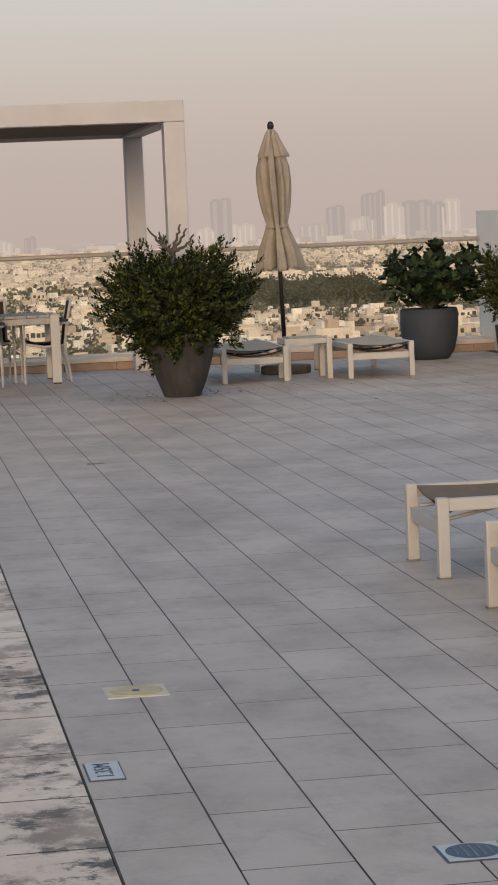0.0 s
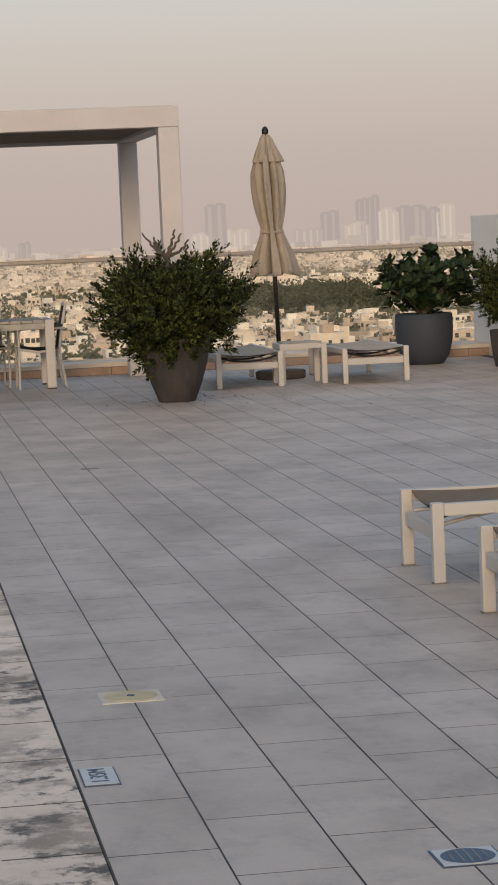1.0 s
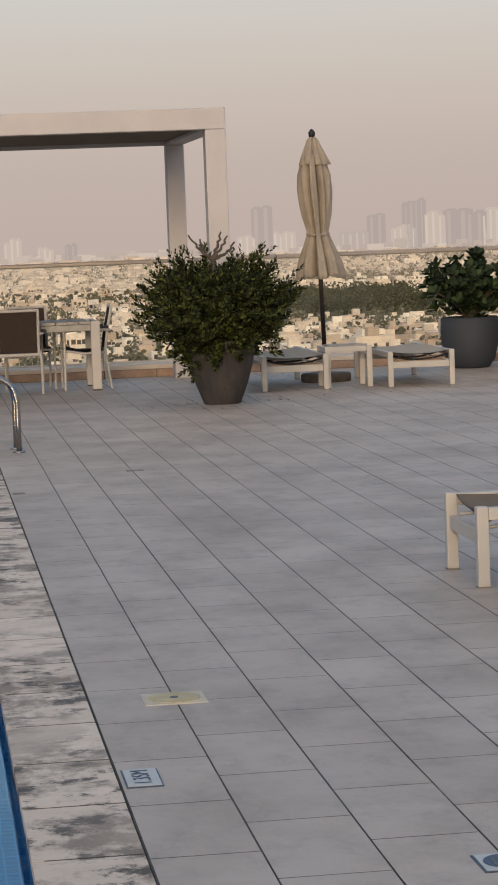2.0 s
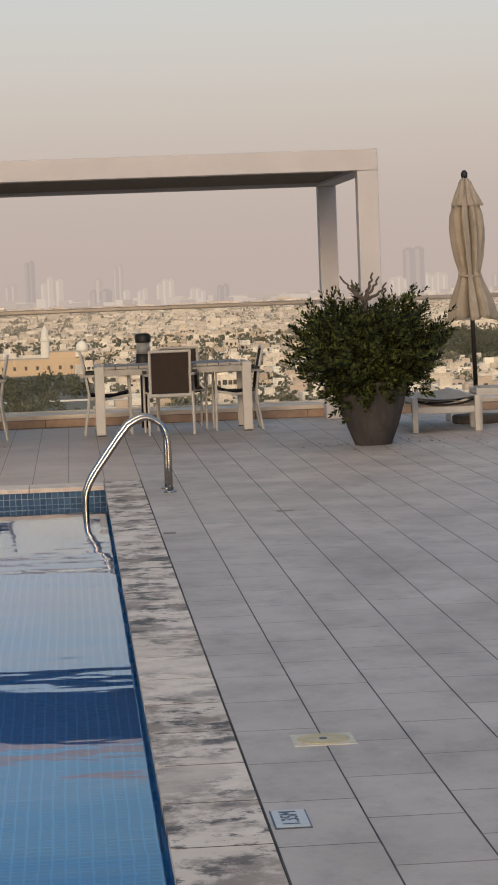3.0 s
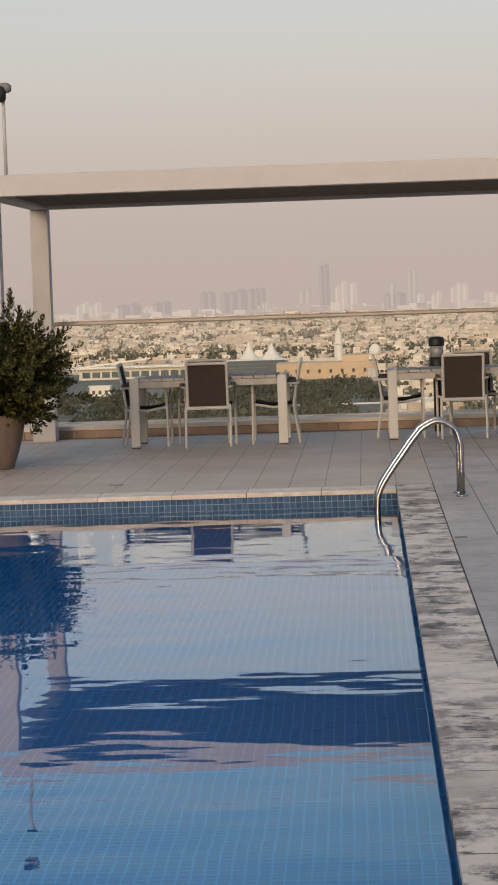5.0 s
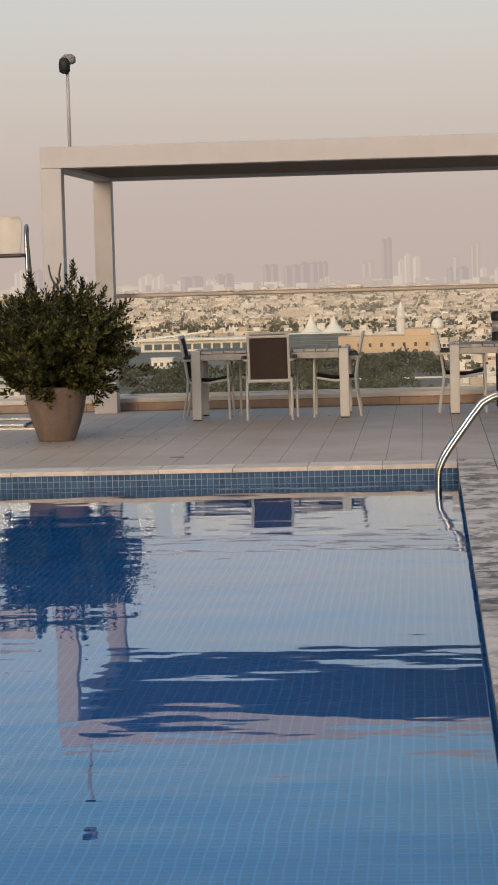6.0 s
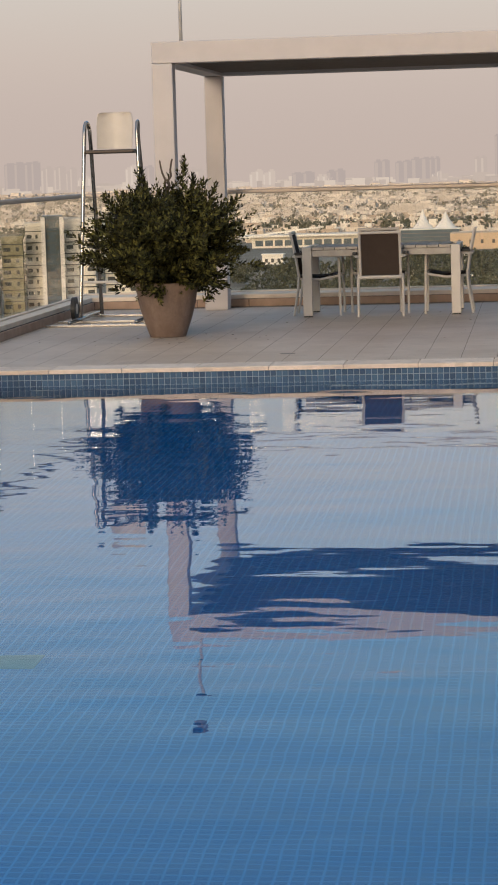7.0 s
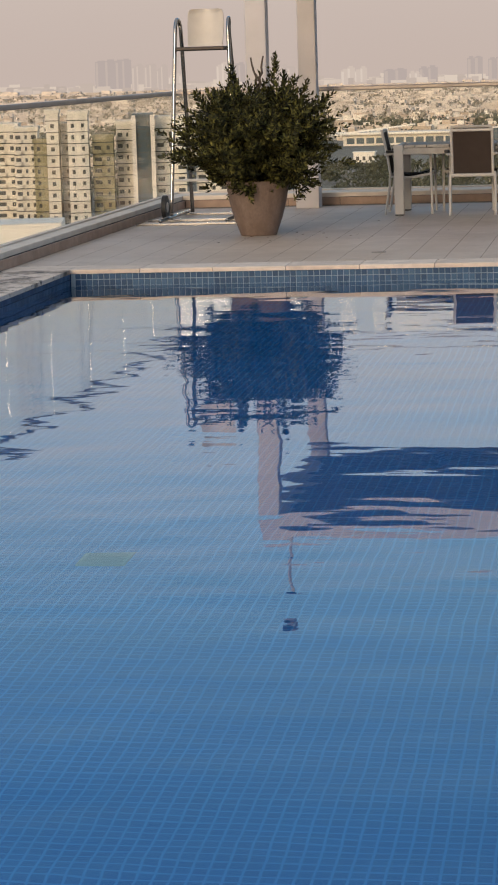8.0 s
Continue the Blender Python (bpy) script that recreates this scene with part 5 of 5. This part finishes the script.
for x, y in tile_spots(COPE_X1 + 0.006, WALL_X, -3.95, KERB_Y, 0.5):
    z = rnd.uniform(0.0, 0.0003)
    if y > 4.6 and y < 17 and x < 4.1 and singles < 296 and x < 0.2 + 0.25 * y:
        o = new("deck_tile", tile_mesh)
        o.parent = floor
        o.matrix_basis = pose(x, y, z, 0, rnd.uniform(-0.04, 0.04), rnd.uniform(-0.12, 0.12))
        singles += 1
    else:
        rest.append((x, y, z))
# the deck behind the near end of the pool
for x, y in tile_spots(KERB_X, COPE_X1, BACK_Y, POOL_Y0 - 0.06, 0.5):
    rest.append((x, y, rnd.uniform(0.0, 0.0003)))
# cut tiles that close each row at the pool's near coping and at the kerb
south_rows, east_rows = {}, {}
for x, y in tile_spots(KERB_X, COPE_X1, BACK_Y, POOL_Y0 - 0.06, 0.5):
    south_rows[round(x, 4)] = max(y, south_rows.get(round(x, 4), -99))
for x, y in tile_spots(COPE_X1 + 0.006, WALL_X, -3.95, KERB_Y, 0.5):
    east_rows[round(x, 4)] = max(y, east_rows.get(round(x, 4), -99))
for rows, limit in ((south_rows, POOL_Y0 - 0.355), (east_rows, KERB_Y - 0.004)):
    for x, y in rows.items():
        y += PITCH_Y / 2 + 0.001
        if limit - y > 0.03:
            o = new("cut_tile", slab_mesh("cut_tile", PITCH_X - 0.0054, limit - y, 0.02, M_TILE, 0.0006))
            o.parent = floor
            o.matrix_basis = pose(x, (y + limit) / 2, 0.0001)
half_rest, north_rest = [], []
cols = int((COPE_X1 - KERB_X) / PITCH_X) + 1
for i in range(cols):
    x, y = COPE_X1 + 0.006 - (i + 0.5) * PITCH_X, COPE_Y1 + 0.006
    if i % 2:
        half_rest.append((x, y + PITCH_Y / 4, rnd.uniform(0.0, 0.0003)))
        y += PITCH_Y / 2
    while y + PITCH_Y < KERB_Y + 0.01:
        north_rest.append((x, y + PITCH_Y / 2, rnd.uniform(0.0, 0.0003)))
        y += PITCH_Y
    if y + PITCH_Y / 2 < KERB_Y + 0.01:
        half_rest.append((x, y + PITCH_Y / 4, 0.0))


def joined_tile_material(name, dust):
    """Porcelain in one joined field; dust is the share of sandy film on it."""
    n = Nodes(name, 0.55)
    tone = n.node("ShaderNodeNewGeometry").outputs["Random Per Island"]
    base = n.ramp(tone, (0.0, (0.425, 0.352, 0.295)), (0.5, (0.46, 0.383, 0.323)), (1.0, (0.495, 0.412, 0.349)))
    cloud = n.noise(1.0, 6.0, 0.65, n.place((1.5, 1.1, 1)))
    c = n.mix(n.ramp(cloud, (0.42, (0, 0, 0)), (0.66, (0.8, 0.8, 0.8))), base, (0.30, 0.245, 0.202))
    stain = n.noise(0.42, 6.0, 0.7)
    c = n.mix(n.ramp(stain, (0.52, (0, 0, 0)), (0.70, (0.65, 0.65, 0.65))), c, (0.29, 0.225, 0.175))
    blot = n.noise(5.5, 7.0, 0.75, n.place((1.0, 0.6, 1)))
    c = n.mix(n.ramp(blot, (0.50, (0, 0, 0)), (0.72, (0.55, 0.55, 0.55))), c, (0.215, 0.175, 0.145))
    c = n.mix(n.ramp(blot, (0.28, (0.5, 0.5, 0.5)), (0.42, (0, 0, 0))), c, (0.52, 0.445, 0.385))
    film = n.noise(0.7, 5.0, 0.65)
    c = n.mix(n.ramp(film, (0.3, (dust * 0.6,) * 3), (0.7, (dust,) * 3)), c, (0.47, 0.355, 0.265))
    n.color(c)
    n.rough(cloud, 0.42, 0.68)
    n.bump(n.noise(60.0), 0.12, 0.002)
    return n.m


M_TILE_J = joined_tile_material("porcelain_tile_joined", 0.0)
M_TILE_DUST = joined_tile_material("sandy_porcelain_tile", 0.7)
o = new("deck_half_tile_field", joined_slabs("deck_half_tile_field", half_rest, PITCH_X - 0.0054, PITCH_Y / 2 - 0.0065, 0.02, M_TILE_DUST, 0.0006))
o.parent = floor_north
tagged(o, "grey porcelain half tiles", "", "", "stuff")
o = new("sandy_tile_field", joined_slabs("sandy_tile_field", north_rest, PITCH_X - 0.0054, PITCH_Y - 0.0065, 0.02, M_TILE_DUST, 0.0006))
o.parent = floor_north
tagged(o, "sandy grey porcelain tiles", "", "", "stuff")
o = new("deck_tile_field", joined_slabs("deck_tile_field", rest, PITCH_X - 0.0054, PITCH_Y - 0.0065, 0.02, M_TILE_J, 0.0006))
o.parent = floor
tagged(o, "grey porcelain tiles", "", "", "stuff")

# coping stones
coping = thing("coping", "weathered stained travertine coping round the pool", "coping", kind="structure")
STONE = 0.59
long_stone = slab_mesh("coping_stone", COPE_X1 - POOL_X1 + 0.012, STONE - 0.013, 0.034, M_COPING, 0.0004)
y = COPE_Y1
while y > POOL_Y0 - 0.1:
    o = new("coping_stone", long_stone)
    o.parent = coping
    o.matrix_basis = pose((COPE_X1 + POOL_X1 - 0.012) / 2, y - STONE / 2, rnd.uniform(0, 0.0005), 0, 0, rnd.uniform(-0.08, 0.08))
    y -= STONE
cross_stone = slab_mesh("coping_stone", 0.60 - 0.005, COPE_Y1 - POOL_Y1 + 0.012, 0.034, M_COPING_CLEAN, 0.004)
n = 9
for i in range(n):
    o = new("coping_stone", cross_stone)
    o.parent = coping
    o.matrix_basis = pose(POOL_X1 - 0.015 - (i + 0.5) * 0.60, (COPE_Y1 + POOL_Y1 - 0.012) / 2, rnd.uniform(0, 0.0005), 0, 0, rnd.uniform(-0.06, 0.06))
for i in range(n):
    o = new("coping_stone", cross_stone)
    o.parent = coping
    o.matrix_basis = pose(COPE_X1 - (i + 0.5) * 0.60, POOL_Y0 - 0.15, 0.006)
side_stone = slab_mesh("coping_stone", POOL_X0 - KERB_X + 0.004, STONE - 0.013, 0.034, M_COPING, 0.0004)
y = POOL_Y1 - 0.02
while y > 2.5:
    o = new("coping_stone", side_stone)
    o.parent = coping
    o.matrix_basis = pose((POOL_X0 + KERB_X + 0.010) / 2, y - STONE / 2, rnd.uniform(0, 0.0005), 0, 0, rnd.uniform(-0.06, 0.06))
    y -= STONE
bm = bmesh.new()
box(bm, POOL_X0 - 0.29, POOL_X1 + 0.27, POOL_Y1 + 0.45, COPE_Y1 + 0.6, -0.4, -0.0365)
box(bm, KERB_X, POOL_X0 - 0.29, POOL_Y0, COPE_Y1 + 0.6, -0.4, -0.0365)
box(bm, POOL_X1 + 0.02, COPE_X1, POOL_Y0, COPE_Y1 - 0.003, -0.033, -0.0006)
whole("bedding", bm, M_JOINT, "mortar bed under the coping", "mortar", "structure")

# waterline mosaic
MP = 0.048
piece = grid_mesh("mosaic_tile", [(-0.0215, 0, -0.0215), (0.0215, 0, -0.0215), (0.0215, 0, 0.0215), (-0.0215, 0, 0.0215), (-0.0200, -0.005, -0.0200), (0.0200, -0.005, -0.0200), (0.0200, -0.005, 0.0200), (-0.0200, -0.005, 0.0200)],
                  [(4, 5, 6, 7), (0, 1, 5, 4), (1, 2, 6, 5), (2, 3, 7, 6), (3, 0, 4, 7)], M_MOSAIC)
bm = bmesh.new()
box(bm, POOL_X0, POOL_X1, POOL_Y1 + 0.006, POOL_Y1 + 0.0118, -0.26, -0.035)
band = whole("waterline_band", bm, M_POOL_GROUT, "pale grout behind the blue waterline mosaic", "pool", "structure")
for j in range(3):
    for i in range(int((POOL_X1 - POOL_X0) / MP)):
        o = new("mosaic_tile", piece)
        o.parent = band
        o.matrix_basis = pose(POOL_X1 - 0.03 - i * MP, POOL_Y1 + 0.006, -0.060 - j * MP)
v, f = [], []
for side, x, sgn in ((0, POOL_X0 - 0.010, 1), (1, POOL_X1 + 0.010, -1)):
    for j in range(3):
        for i in range(340):
            y, z = POOL_Y1 - 0.03 - i * MP, -0.060 - j * MP
            k = len(v)
            v += [(x, y - 0.0215, z - 0.0215), (x, y + 0.0215, z - 0.0215), (x, y + 0.0215, z + 0.0215), (x, y - 0.0215, z + 0.0215)]
            v += [(x + sgn * 0.005, y - 0.0200, z - 0.0200), (x + sgn * 0.005, y + 0.0200, z - 0.0200), (x + sgn * 0.005, y + 0.0200, z + 0.0200), (x + sgn * 0.005, y - 0.0200, z + 0.0200)]
            f += [(k + 4, k + 5, k + 6, k + 7), (k, k + 1, k + 5, k + 4), (k + 1, k + 2, k + 6, k + 5), (k + 2, k + 3, k + 7, k + 6), (k + 3, k, k + 4, k + 7)]
o = new("mosaic_field", grid_mesh("mosaic_field", v, f, M_MOSAIC_J))
o.parent = band
tagged(o, "blue waterline mosaic", "", "", "stuff")

# brown tiles on the kerb faces
kt = slab_mesh("kerb_tile", 0.594, 0.086, 0.012, M_BROWN, 0.003)
n = int((WALL_X - KERB_X) / 0.6)
for i in range(n + 1):
    x = KERB_X + 0.3 + i * 0.6
    if x + 0.3 > WALL_X:
        break
    o = new("kerb_tile", kt)
    o.parent = kerb_north
    o.matrix_basis = pose(x, KERB_Y, 0.045, 90, 0, 0)
end_w = WALL_X - (KERB_X + 20 * 0.6) - 0.006
o = new("kerb_tile", slab_mesh("kerb_tile", end_w, 0.086, 0.012, M_BROWN, 0.003))
o.parent = kerb_north
o.matrix_basis = pose(WALL_X - 0.003 - end_w / 2, KERB_Y, 0.045, 90, 0, 0)
for i in range(52):
    y = KERB_Y - 0.3 - i * 0.6
    if y < BACK_Y + 0.3:
        break
    o = new("kerb_tile", kt)
    o.parent = kerb_west
    o.matrix_basis = pose(KERB_X, y, 0.045, 90, 0, 90)

# fallen leaves and crumbs on the deck round the pots
v, f = [], []
for cx, cy, n, spread in ((2.9, 22.9, 70, 0.5), (-3.5, 22.6, 25, 0.5), (4.9, 22.5, 30, 1.6), (0.5, 24.5, 16, 2.0), (-2.0, 23.0, 14, 1.5)):
    for k in range(n):
        x, y, a, r = cx + rnd.gauss(0, spread), cy + rnd.gauss(0, spread * 0.7), rnd.uniform(0, 6.28), rnd.uniform(0.008, 0.022)
        c, sn = math.cos(a) * r, math.sin(a) * r
        i = len(v)
        v += [(x - c, y - sn, 0.003), (x + sn * 0.4, y - c * 0.4, 0.006), (x + c, y + sn, 0.004), (x - sn * 0.4, y + c * 0.4, 0.008)]
        f.append((i, i + 1, i + 2, i + 3))
tagged(new("leaf_litter", grid_mesh("leaf_litter", v, f, M_BARK)), "dry leaves scattered on the deck tiles", "leaves", "", "stuff")
